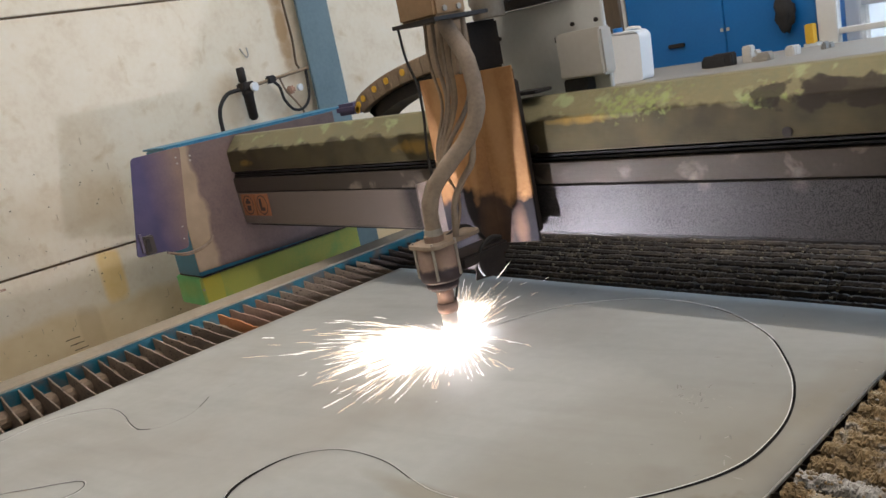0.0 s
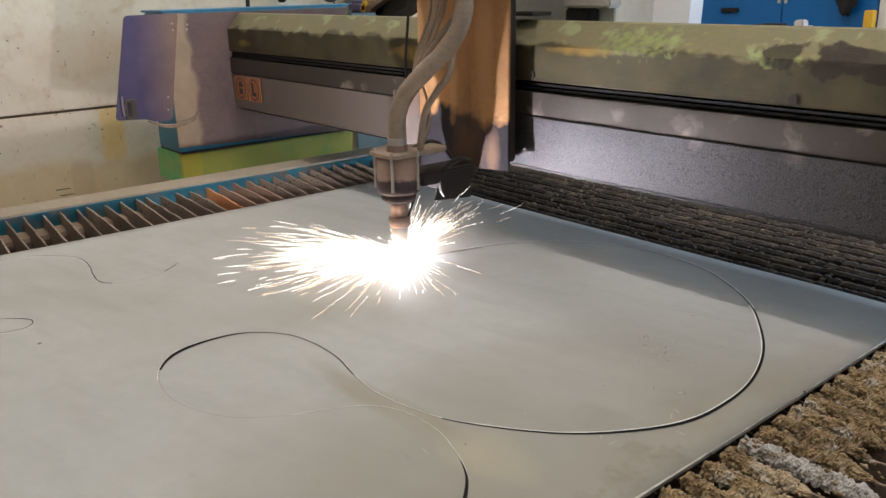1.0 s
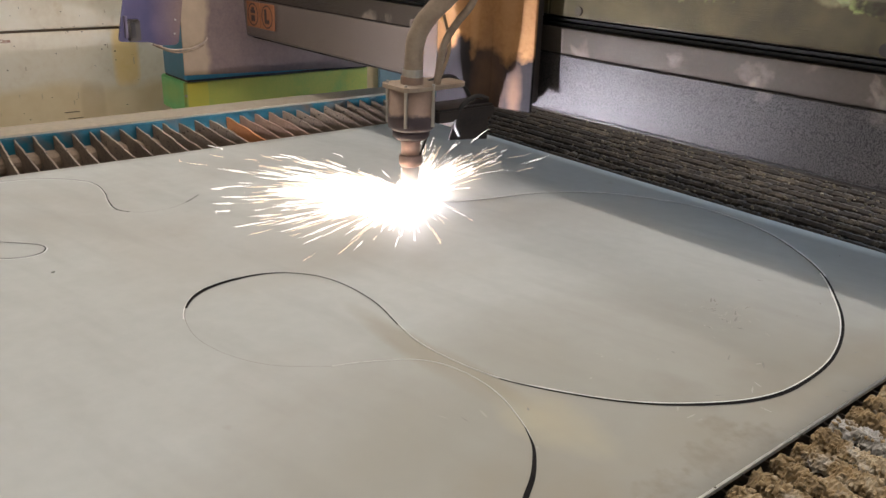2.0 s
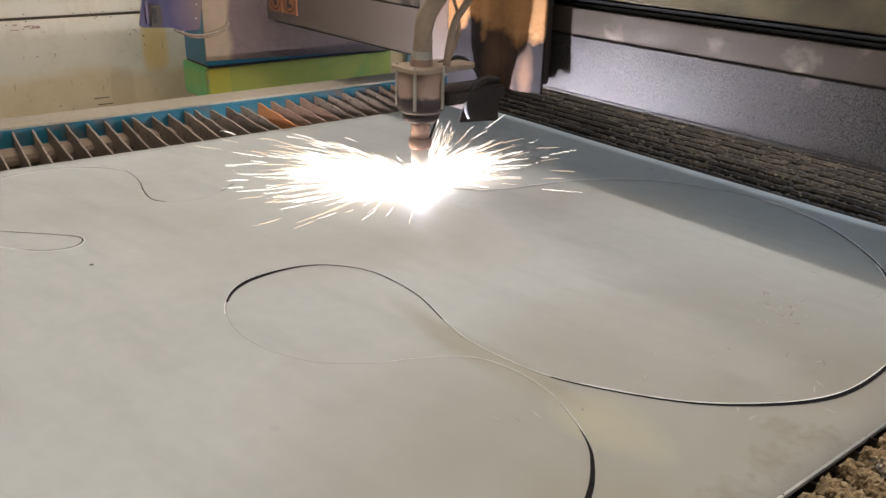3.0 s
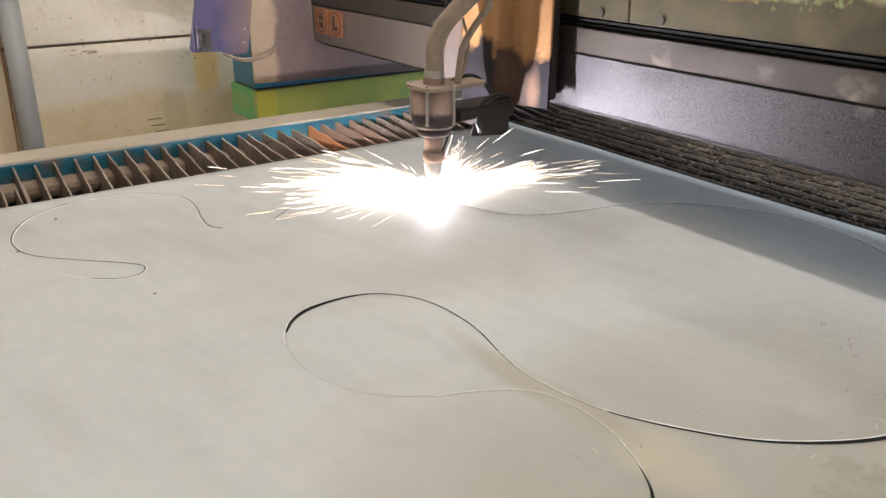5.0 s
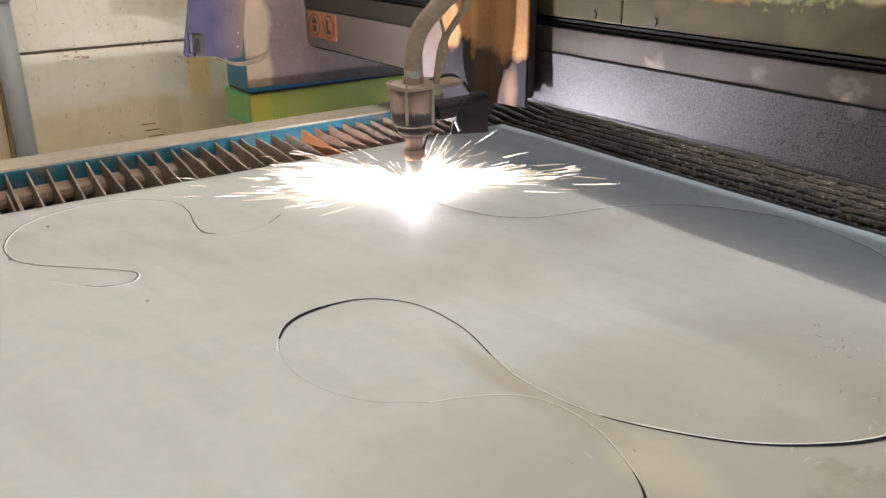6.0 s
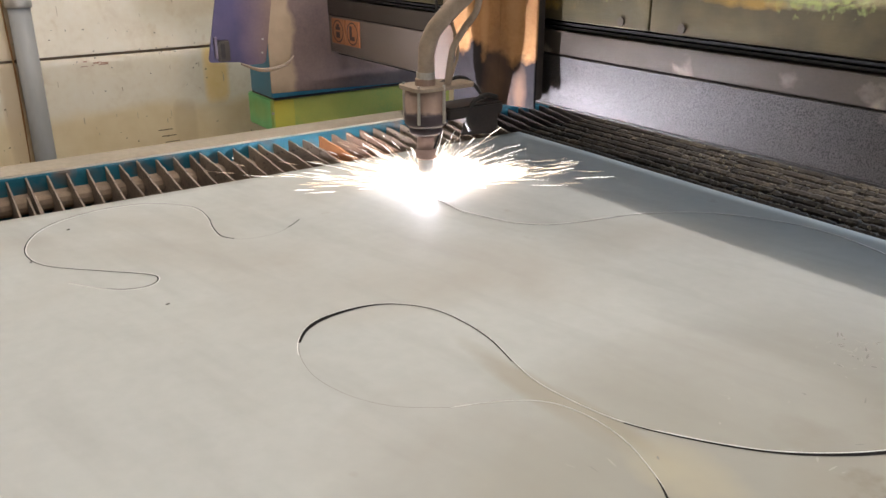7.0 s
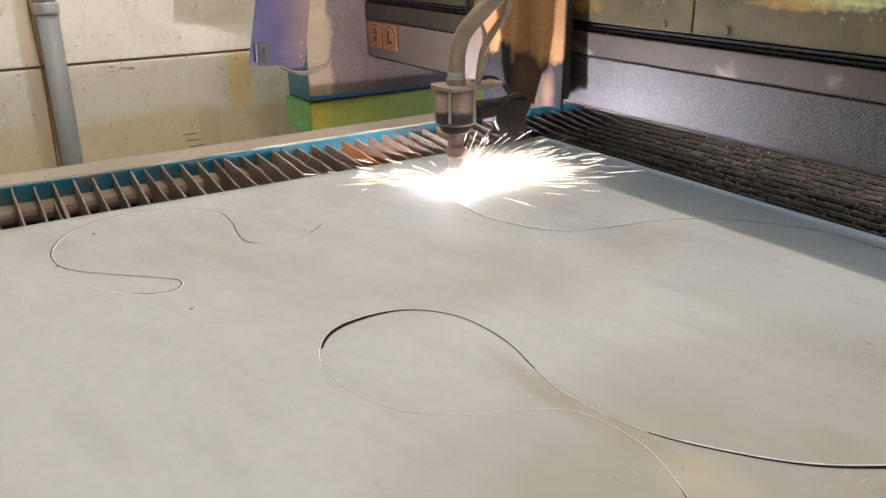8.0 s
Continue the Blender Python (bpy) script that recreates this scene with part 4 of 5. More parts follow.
def steel_sheet():
    sheet = thing("steel_sheet", "grey mill-finish steel sheet with curved plasma cuts", "steel sheet")
    bm = bmesh.new()
    nx, ny = 40, 84
    grid = [[bm.verts.new((1.5 * i / nx, -3.0 + 3.0 * j / ny, sheet_z(1.5 * i / nx, -3.0 + 3.0 * j / ny))) for j in range(ny + 1)] for i in range(nx + 1)]
    for i in range(nx):
        for j in range(ny):
            bm.faces.new((grid[i][j], grid[i + 1][j], grid[i + 1][j + 1], grid[i][j + 1]))
    rim = [e for e in bm.edges if e.is_boundary]
    out = bmesh.ops.extrude_edge_only(bm, edges=rim)
    for v in (g for g in out["geom"] if isinstance(g, bmesh.types.BMVert)):
        v.co.z -= 0.0045
    bmesh.ops.recalc_face_normals(bm, faces=bm.faces)
    plate = part("plate", bm, STEEL, sheet, smooth=False)
    for p in plate.data.polygons:
        p.use_smooth = abs(p.normal.z) > 0.5
    part("edge", boxed((1.499, -3.0, Z - 0.004), (1.5022, 0.0, Z + 0.0006)), EDGE_STEEL, sheet, "bright sheared sheet edge")

    # the open cut, wide where the piece has dropped
    line = flat(CUT_A)
    n = len(line)
    widths = []
    for i in range(n):
        u = i / 8
        w = 0.0022
        w += 0.0066 * math.exp(-((u - 6.9) / 1.5) ** 2)
        w += 0.0044 * math.exp(-((u - 18.8) / 1.9) ** 2)
        w += 0.0018 * math.exp(-((u - 22.5) / 2.0) ** 2)
        widths.append(w)
    for a, b in ((40, 104), (124, n)):
        part("kerf", ribbon(bmesh.new(), line[a:b], widths[a:b], 0.0006), KERF, sheet, "black open cut line")
    for a, b in ((0, 42), (102, 126)):
        part("kerf", ribbon(bmesh.new(), line[a:b], [0.0007] * (b - a), 0.0005), KERF_FINE, sheet, "faint closed cut line")
    part("cut_lip", bead(bmesh.new(), line[34:130], [w / 2 + 0.0006 for w in widths[34:130]], 0.0006), EDGE_GLINT, sheet, "bright cut edge")
    part("cut_lip", bead(bmesh.new(), line[128:192], [w / 2 + 0.0008 for w in widths[128:192]], 0.0011), EDGE_GLINT, sheet, "bright cut edge")
    part("cut_lip", bead(bmesh.new(), line[190:], [-w / 2 - 0.0004 for w in widths[190:]], 0.0014), EDGE_GLINT, sheet, "bright cut edge")
    line = flat(CUT_B)
    part("kerf", ribbon(bmesh.new(), line[:46], [0.0006] * 46, 0.0005), KERF_FINE, sheet, "faint closed cut line")
    part("kerf", ribbon(bmesh.new(), line[44:], [0.0012 + 0.005 * min(1, i / 20) for i in range(len(line) - 44)], 0.0006), KERF, sheet, "black open cut line")
    part("cut_lip", bead(bmesh.new(), line[:60], [0.0012] * 60, 0.0005), EDGE_GLINT, sheet, "bright cut edge")
    line = flat(CUT_C)
    wide = [0.0021 + 0.0010 * math.sin(i * 0.045) ** 2 for i in range(len(line))]
    for a, b in ((0, 11), (32, len(line) - 8)):
        part("kerf", ribbon(bmesh.new(), line[a:b], wide[a:b], 0.0006), KERF, sheet, "thin dark cut line")
    for a, b in ((10, 33), (len(line) - 9, len(line))):
        part("kerf", ribbon(bmesh.new(), line[a:b], [0.0010] * (b - a), 0.0005), KERF_FINE, sheet, "faint closed cut line")
    part("cut_lip", bead(bmesh.new(), line[40:], [0.0016] * len(line[40:]), 0.0008), EDGE_GLINT, sheet, "bright cut edge")
    rng = random.Random(12)
    for x, y, s in ((0.578, -1.189, 0.003), (0.13, -1.24, 0.003), (0.27, -1.33, 0.002)):
        part("chip", boxed((x, y, Z), (x + s, y + s * 2, Z + 0.002), 0.0006), KERF_FINE, sheet)
    # chalky scuffs and scale marks near the free corner
    for k in range(95):
        x, y = rng.uniform(1.2, 1.49), rng.uniform(-1.0, -0.05)
        if rng.random() < 0.5:
            x, y = 1.27 + rng.gauss(0, 0.02), -0.46 + rng.gauss(0, 0.03)
        a, ln, w = rng.uniform(0, 3.1), rng.uniform(0.004, 0.016), rng.uniform(0.001, 0.004)
        d = Vector((math.cos(a), math.sin(a), 0))
        p = Vector((x, y, 0))
        part("scale_mark", ribbon(bmesh.new(), [p, p + d * ln * 0.5, p + d * ln], [w * 0.4, w * 0.8, w * 0.3], 0.0004), SMUDGE if k % 3 else KERF_FINE, sheet)
    # the cut that grows behind the torch: each stretch comes up as the torch passes
    fresh = []
    steps = 20
    for k in range(steps):
        ta, tb_ = 8.0 * k / steps, 8.0 * (k + 1) / steps
        pts = [Vector((*torch_at(ta + (tb_ - ta) * s / 4), 0)) for s in range(5)]
        bm = ribbon(bmesh.new(), pts, [0.0018] * 5, 0.0007)
        fresh.append((tb_, part("fresh_kerf", bm, KERF, sheet, "fresh dark cut line")))
        lip = bead(bmesh.new(), pts, [-0.0017] * 5, 0.0013)
        fresh.append((tb_, part("fresh_lip", lip, EDGE_GLINT, sheet, "bright fresh cut edge")))
    return fresh


# ------------------------------------------------------------------ the gantry
def gantry():
    g = thing("gantry", "dusty grey travelling gantry beam of a plasma cutter", "gantry")
    x0, x1 = -0.632, 2.75
    # beam cover, in three sheets with seams
    outline = [(0.273, 1.160), (0.273, 1.232), (0.317, 1.278), (0.328, 1.280), (0.344, 1.279), (0.37, 1.25), (0.42, 1.160)]
    for a, b in ((x0, 0.681), (0.6835, 2.0), (2.0025, x1)):
        part("beam_cover", prism(bmesh.new(), outline, "x", a, b, 0.0015), BEAM_TOP, g, "dusty olive and brown beam cover")
    # beam body is extended out of view to 0.62 to widen its shadow
    part("guide_groove", boxed((x0, 0.300, 1.138), (x1, 0.62, 1.160)), RAIL_BLACK, g, "black guide groove")
    for z in (1.1425, 1.151):
        part("guide_rail", boxed((x0, 0.282, z), (x1, 0.300, z + 0.004)), RAIL_BLACK, g)
    part("strip", boxed((x0, 0.272, 1.090), (x1, 0.62, 1.138), 0.0015), BEAM_STRIP, g, "dusty brown metal strip")
    part("joint", boxed((x0, 0.277, 1.086), (x1, 0.61, 1.090)), DARK, g)
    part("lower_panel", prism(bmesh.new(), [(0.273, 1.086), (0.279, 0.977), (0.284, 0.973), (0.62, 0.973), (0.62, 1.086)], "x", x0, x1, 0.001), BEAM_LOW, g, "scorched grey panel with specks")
    part("belly", boxed((x0, 0.30, 0.965), (x1, 0.605, 0.973)), DARK, g)
    for x in (0.611, 0.761, 2.05, 2.2):
        part("bolt_head", rod(bmesh.new(), (x, 0.275, 1.172), (x, 0.2695, 1.172), 0.0085, 14), BEAM_STRIP, g)
    part("bolt_hole", rod(bmesh.new(), (1.330, 0.275, 1.171), (1.330, 0.2715, 1.171), 0.0095, 14), DARK, g, "dark bolt hole")
    part("bolt_head", rod(bmesh.new(), (1.332, 0.274, 1.170), (1.332, 0.2700, 1.170), 0.0055, 10), DARK, g)
    # safety stickers
    for k, x in enumerate((-0.605, -0.515)):
        st = part("sticker", boxed((x, 0.2695, 1.006), (x + 0.084, 0.2735, 1.081), 0.001), ORANGE, g, "faded orange safety sticker")
        bm = bmesh.new()
        cx, cz = x + 0.042, 1.0435
        for i in range(28):
            a0, a1 = 2 * math.pi * i / 28, 2 * math.pi * (i + 1) / 28
            q = [bm.verts.new((cx + r * math.cos(a), 0.2689, cz + r * math.sin(a))) for r, a in ((0.030, a0), (0.034, a0), (0.034, a1), (0.030, a1))]
            bm.faces.new(q)
        if k == 0:
            box(bm, (cx - 0.012, 0.2685, cz - 0.02), (cx + 0.012, 0.2693, cz - 0.002), 0.0003)
            box(bm, (cx - 0.015, 0.2685, cz + 0.004), (cx + 0.015, 0.2693, cz + 0.014), 0.0003)
            box(bm, (cx - 0.008, 0.2685, cz + 0.014), (cx + 0.008, 0.2693, cz + 0.022), 0.0003)
        else:
            box(bm, (cx - 0.016, 0.2685, cz - 0.008), (cx - 0.002, 0.2693, cz + 0.022), 0.0003)
            box(bm, (cx - 0.016, 0.2685, cz - 0.02), (cx + 0.014, 0.2693, cz - 0.008), 0.0003)
        part("pictogram", bm, INK, st, "dark printed pictogram")
    # end carriage on the far rail
    part("blue_housing", boxed((-0.80, 0.066, 0.846), (-0.634, 0.745, 1.287), 0.004), BLUE, g, "blue painted end carriage housing")
    part("side_plate", prism(bmesh.new(), [(0.064, 0.862), (0.745, 0.842), (0.745, 1.284), (0.064, 1.284)], "x", -0.634, -0.630, 0.001), SIDE, g, "sooted grey side plate")
    part("guard_panel", prism(bmesh.new(), rounded([(-0.062, 1.284), (0.108, 1.286), (0.05, 0.957), (-0.012, 0.957), (-0.030, 0.968), (-0.128, 0.974)], 0.014), "x", -0.6285, -0.6245), GUARD, g, "violet-blue painted guard panel")
    for y, z in ((0.085, 1.255), (0.085, 1.235), (0.045, 1.03), (0.04, 0.99), (0.135, 1.25), (0.132, 1.235)):
        part("rivet", rod(bmesh.new(), (-0.626, y, z), (-0.622, y, z), 0.003, 8), SILVER, g)
    latch = part("latch", boxed((-0.625, -0.100, 0.976), (-0.606, -0.066, 1.036), 0.003), BEAM_STRIP, g, "dusty zinc latch")
    part("latch_slot", boxed((-0.6065, -0.094, 0.985), (-0.604, -0.082, 1.028)), DARK, latch)
    part("latch_edge", boxed((-0.6245, -0.108, 0.985), (-0.614, -0.100, 1.046)), PURPLE, latch, "violet latch plate")
    part("cable", tube(bmesh.new(), [(-0.622, -0.03, 0.963), (-0.612, 0.02, 0.945), (-0.61, 0.08, 0.945), (-0.612, 0.12, 0.958), (-0.62, 0.14, 0.972)], 0.0035), HOSE, g, smooth=True)
    part("cable", tube(bmesh.new(), [(-0.622, -0.02, 0.957), (-0.612, 0.03, 0.937), (-0.61, 0.085, 0.94), (-0.61, 0.125, 0.955)], 0.003), CABLE, g, smooth=True)
    part("gap", boxed((-0.815, 0.075, 0.838), (-0.640, 0.742, 0.846)), DARK, g)
    part("green_skirt", boxed((-0.838, 0.068, 0.735), (-0.652, 0.755, 0.838), 0.004), GREEN, g, "green painted carriage skirt")
    part("rivet", rod(bmesh.new(), (-0.653, 0.072, 0.795), (-0.649, 0.072, 0.795), 0.004, 8), SILVER, g)
    part("blue_flange", boxed((-0.81, 0.06, 1.287), (-0.64, 0.82, 1.294), 0.002), BLUE, g, "blue top flange")
    part("purple_cover", boxed((-0.44, 0.62, 1.27), (-0.33, 0.74, 1.31), 0.012), PURPLE, g)
    part("pillar", boxed((-0.80, 0.20, 0.42), (-0.66, 0.70, 0.735)), DARK, g)
    # near end carriage, past the sheet
    part("end_carriage", boxed((2.70, 0.06, 0.42), (2.90, 0.76, 1.29), 0.006), BLUE, g, "blue painted end carriage housing")
    return g


def rails():
    for name, x in (("guide_track", -0.73), ("guide_track", 2.80)):
        ob = thing(name, "dark steel floor rail carrying the gantry", "rail", "gantry rails")
        part("rail", boxed((x - 0.05, -3.2, 0.36), (x + 0.05, 1.6, 0.42), 0.004), DARK, ob)
        for y in (-3.1, -1.5, 0.0, 1.4):
            part("foot", boxed((x - 0.06, y, 0), (x + 0.06, y + 0.12, 0.36)), DARK, ob)


# ------------------------------------------------------------------ torch carriage
def torch_carriage():
    c = thing("torch_carriage", "tan dusted torch carriage with burnt lower edge on the gantry", "torch carriage")
    part("front_plate", prism(bmesh.new(), [(-0.16, 0.945), (0.005, 0.940), (0.016, 0.945), (0.016, 1.362), (-0.16, 1.362)], "y", 0.200, 0.205, 0.0012), TAN, c, "tan dusted plate, burnt black below")
    part("side_strip", prism(bmesh.new(), [(0.016, 0.200), (0.108, 0.224), (0.108, 0.230), (0.016, 0.206)], "z", 0.972, 1.362, 0.001), TAN, c, "tan dusted bent plate")
    part("body", boxed((-0.15, 0.232, 0.985), (0.088, 0.268, 1.33), 0.004), DARK, c)
    part("saddle", boxed((-0.15, 0.232, 1.292), (0.05, 0.30, 1.355), 0.004), DARK, c)
    part("saddle_cap", boxed((0.02, 0.30, 1.288), (0.10, 0.36, 1.296), 0.002), BLACK_CABLE, c)
    part("tower", boxed((-0.135, 0.27, 1.355), (-0.065, 0.40, 1.47), 0.006), DARK, c)
    part("motor", turned(bmesh.new(), [(0.036, 1.47), (0.038, 1.474), (0.038, 1.50), (0.042, 1.505), (0.042, 1.56), (0.036, 1.565), (0.036, 1.70)], (-0.03, 0.335), 24), SILVER, c, "silver drive motor", smooth=True)
    part("lamp_cover", boxed((-0.105, 0.235, 1.395), (-0.055, 0.262, 1.445), 0.004), YELLOW, c, "amber cover")
    part("slide", boxed((-0.12, 0.206, 1.362), (-0.03, 0.26, 1.5), 0.003), CABLE, c)
    part("drive_head", boxed((-0.03, 0.06, 1.485), (0.085, 0.15, 1.85), 0.006), HEAD, c, "dusty brown drive head")
    part("head_plate", boxed((-0.042, 0.05, 1.478), (0.09, 0.206, 1.486)), DARK, c)
    part("grey_cover", prism(bmesh.new(), [(-0.11, 1.165), (0.212, 1.165), (0.212, 1.478), (-0.11, 1.478)], "y", 0.430, 0.442, 0.003), GREY_BOX, c, "grey sheet metal cover")
    for x in (-0.095, 0.13, 0.195):
        part("cover_screw", rod(bmesh.new(), (x, 0.431, 1.42), (x, 0.425, 1.42), 0.005, 8), DARK, c)
    part("cable_tray", boxed((-0.085, 0.40, 1.480), (0.14, 0.47, 1.50), 0.003), DARK, c, "black cable tray")
    for k in range(9):
        part("tray_rib", boxed((-0.08 + 0.024 * k, 0.395, 1.498), (-0.07 + 0.024 * k, 0.47, 1.512), 0.002), BLACK_CABLE, c)
    jb = part("junction_box", boxed((0.110, 0.385, 1.302), (0.232, 0.428, 1.404), 0.005), OFF_WHITE, c, "off-white steel junction box")
    part("lid", boxed((0.113, 0.381, 1.306), (0.229, 0.385, 1.400), 0.0015), OFF_WHITE, jb)
    part("cable_gland", boxed((0.108, 0.39, 1.262), (0.172, 0.428, 1.302), 0.004), BLACK_CABLE, jb, "black cable gland block")
    part("bracket", boxed((0.098, 0.395, 1.385), (0.110, 0.428, 1.400), 0.002), DARK, jb)
    for z in (1.50, 1.54):
        for yy in (0.085, 0.125):
            part("head_bolt", rod(bmesh.new(), (0.084, yy, z), (0.090, yy, z), 0.006, 8), SILVER, c)
    # torch in its holder
    y = TORCH_Y
    h = part("torch_holder", turned(bmesh.new(), [(0.040, 0.945), (0.045, 0.950), (0.046, 0.972), (0.044, 0.974), (0.044, 1.024)], (0, y), 30), HOLDER, c, "tan torch holder, sooted below", smooth=True)
    for p in h.data.polygons:
        p.use_smooth = abs(p.normal.z) < 0.5
    part("clamp_plate", prism(bmesh.new(), rounded([(-0.046, y - 0.046), (0.046, y - 0.046), (0.046, y + 0.03), (0.04, 0.12), (-0.03, 0.12), (-0.046, y + 0.03)], 0.022), "z", 1.024, 1.032), HOSE, c, "dusty clamp plate")
    for a in (2.4, 3.9, 5.4, 0.4):
        part("clamp_bolt", rod(bmesh.new(), (0.047 * math.cos(a), y + 0.047 * math.sin(a), 0.955), (0.047 * math.cos(a), y + 0.047 * math.sin(a), 1.036), 0.0035, 8), SILVER, c)
    part("collar", turned(bmesh.new(), [(0.030, 0.926), (0.036, 0.932), (0.036, 0.945)], (0, y), 28), HOLDER, c, smooth=True)
    part("torch_body", turned(bmesh.new(), [(0.019, 0.893), (0.019, 0.918), (0.022, 0.926)], (0, y), 24), COPPER, c, smooth=True)
    part("shield_cap", turned(bmesh.new(), [(0.020, 0.872), (0.023, 0.876), (0.023, 0.892), (0.019, 0.894)], (0, y), 24), COPPER, c, "glowing copper shield cap", smooth=True)
    part("nozzle", turned(bmesh.new(), [(0.007, 0.824), (0.013, 0.830), (0.0175, 0.846), (0.0175, 0.872)], (0, y), 20), NOZZLE, c, "bright nozzle", smooth=True)
    # arm widened and a block added below it to shade the plate
    part("arm", boxed((-0.045, 0.05, 0.955), (0.034, 0.20, 0.981), 0.004), DARK, c)
    part("arm_shade_block", boxed((-0.045, 0.11, 0.935), (0.018, 0.20, 0.957), 0.004), DARK, c)
    part("arm_fin", prism(bmesh.new(), [(0.095, 0.915), (0.197, 0.905), (0.197, 0.985), (0.172, 0.990), (0.145, 0.984), (0.120, 0.966), (0.103, 0.942)], "x", 0.014, 0.017), DARK, c, "curved dark metal fin")
    part("splash_plate", boxed((-0.168, 0.13, 0.98), (-0.160, 0.20, 1.13), 0.001), BEAM_LOW, c, "grey side plate")
    part("cable", tube(bmesh.new(), [(0.02, 0.19, 0.99), (0.03, 0.15, 1.0), (0.03, 0.115, 0.985), (0.03, 0.10, 0.95), (0.03, 0.11, 0.925)], 0.0045), BLACK_CABLE, c, smooth=True)
    part("cable", tube(bmesh.new(), [(-0.01, 0.06, 1.03), (-0.02, 0.12, 1.035), (-0.02, 0.16, 1.01), (-0.01, 0.19, 0.96)], 0.004), BLACK_CABLE, c, smooth=True)
    part("ground_lead", rod(bmesh.new(), (0.02, y + 0.035, 0.955), (0.018, y + 0.01, 0.895), 0.0025, 8), BLACK_CABLE, c)
    part("torch_hose", tube(bmesh.new(), [(0.0, y, 1.025), (0.004, y, 1.07), (0.008, y, 1.11), (0.026, 0.018, 1.148), (0.062, 0.035, 1.19), (0.104, 0.072, 1.245), (0.123, 0.09, 1.305), (0.104, 0.105, 1.39), (0.058, 0.115, 1.455), (0.045, 0.11, 1.49)], 0.0175, 14, 0.10), HOSE, c, "dusty brown corrugated torch hose", smooth=True)
    part("hose_clamp", turned(bmesh.new(), [(0.020, 1.045), (0.020, 1.06)], (0.002, y), 16), SILVER, c)
    part("fitting", turned(bmesh.new(), [(0.022, 1.028), (0.022, 1.045), (0.018, 1.05)], (0.0, y), 16), HOLDER, c)
    part("thin_hose", tube(bmesh.new(), [(0.028, 0.05, 1.03), (0.030, 0.055, 1.07), (0.036, 0.06, 1.11), (0.06, 0.07, 1.15), (0.095, 0.075, 1.19), (0.105, 0.078, 1.25)], 0.007), HOSE, c, smooth=True)
    rng = random.Random(3)
    for k in range(6):
        xx, yy = -0.015 + 0.017 * k, 0.13 + rng.uniform(-0.02, 0.02)
        part("cable", tube(bmesh.new(), [(xx, yy, 1.49), (xx + rng.uniform(-0.01, 0.01), yy - 0.01, 1.40), (xx * 0.6 + 0.02, yy - 0.02, 1.31), (0.012 + 0.006 * k, 0.06, 1.22), (0.02 + 0.004 * k, 0.045, 1.17)], 0.0035 + 0.001 * (k % 3)), (CABLE, HOSE)[k % 2], c, smooth=True)
    part("cable", tube(bmesh.new(), [(-0.036, 0.06, 1.485), (-0.03, 0.06, 1.42), (-0.005, 0.055, 1.36), (0.002, 0.05, 1.30), (-0.004, 0.045, 1.22), (0.0, 0.04, 1.16), (0.0, 0.03, 1.12)], 0.0028), BLACK_CABLE, c, smooth=True)
    part("cable", tube(bmesh.new(), [(0.03, 0.05, 1.03), (0.038, 0.07, 1.10), (0.03, 0.06, 1.16)], 0.003), CABLE, c, smooth=True)
    # energy chain over the beam
    line = spline([(-0.93, 0.6, 1.285), (-0.925, 0.6, 1.305), (-0.89, 0.6, 1.335), (-0.79, 0.6, 1.372), (-0.68, 0.6, 1.398), (-0.50, 0.6, 1.425), (-0.30, 0.6, 1.44), (-0.05, 0.6, 1.445)], 6)
    chain = part("energy_chain", bmesh.new(), DARK, c, "black plastic energy chain with yellow dots")
    seg = line[::2]
    for k, (a, b) in enumerate(zip(seg, seg[1:])):
        d = (b - a).normalized()
        up = Vector((-d.z, 0, d.x)).normalized()
        if up.z < 0:
            up = -up
        bm = bmesh.new()
        prism(bm, [(a.x, a.z), (b.x, b.z), (b.x - up.x * 0.055, b.z - up.z * 0.055), (a.x - up.x * 0.055, a.z - up.z * 0.055)], "y", 0.575, 0.635, 0.003)
        part("chain_link", bm, CABLE, chain)
        lo = [(q.x - up.x * d_, q.z - up.z * d_) for q, d_ in ((a, 0.056), (b, 0.056), (b, 0.095), (a, 0.095))]
        part("chain_inside", prism(bmesh.new(), lo, "y", 0.60, 0.70), DARK, chain, "dark inner side of the chain")
        if k % 2 == 0 and k < 13:
            m = (a + b) / 2 - up * 0.022
            part("dot", rod(bmesh.new(), (m.x, 0.5755, m.z), (m.x, 0.5715, m.z), 0.011, 10), YELLOW, chain, "yellow dot")
    return c


# ------------------------------------------------------------------ arc and sparks
def arc():
    a = thing("plasma_arc", "blinding white plasma arc under the nozzle", "arc")
    bm = turned(bmesh.new(), [(0.0030, 0.0004), (0.0032, 0.0016), (0.0028, 0.0032), (0.001, 0.0037)], (0, 0), 12)
    part("core", bm, ARC, a)
    bm = bmesh.new()
    rng = random.Random(21)
    for k in range(44):
        an, r = rng.uniform(0, 6.28), 0.008 + abs(rng.gauss(0, 0.012))
        p = Vector((r * math.cos(an), r * math.sin(an), 0.008 + rng.uniform(0, 0.02)))
        geo = bmesh.ops.create_icosphere(bm, subdivisions=1, radius=rng.uniform(0.0005, 0.0013))
        for v in geo["verts"]:
            v.co += p
    tagged(part("molten_drops", bm, HOT_METAL, a, "white-hot molten drops"), kind="stuff")
    return a


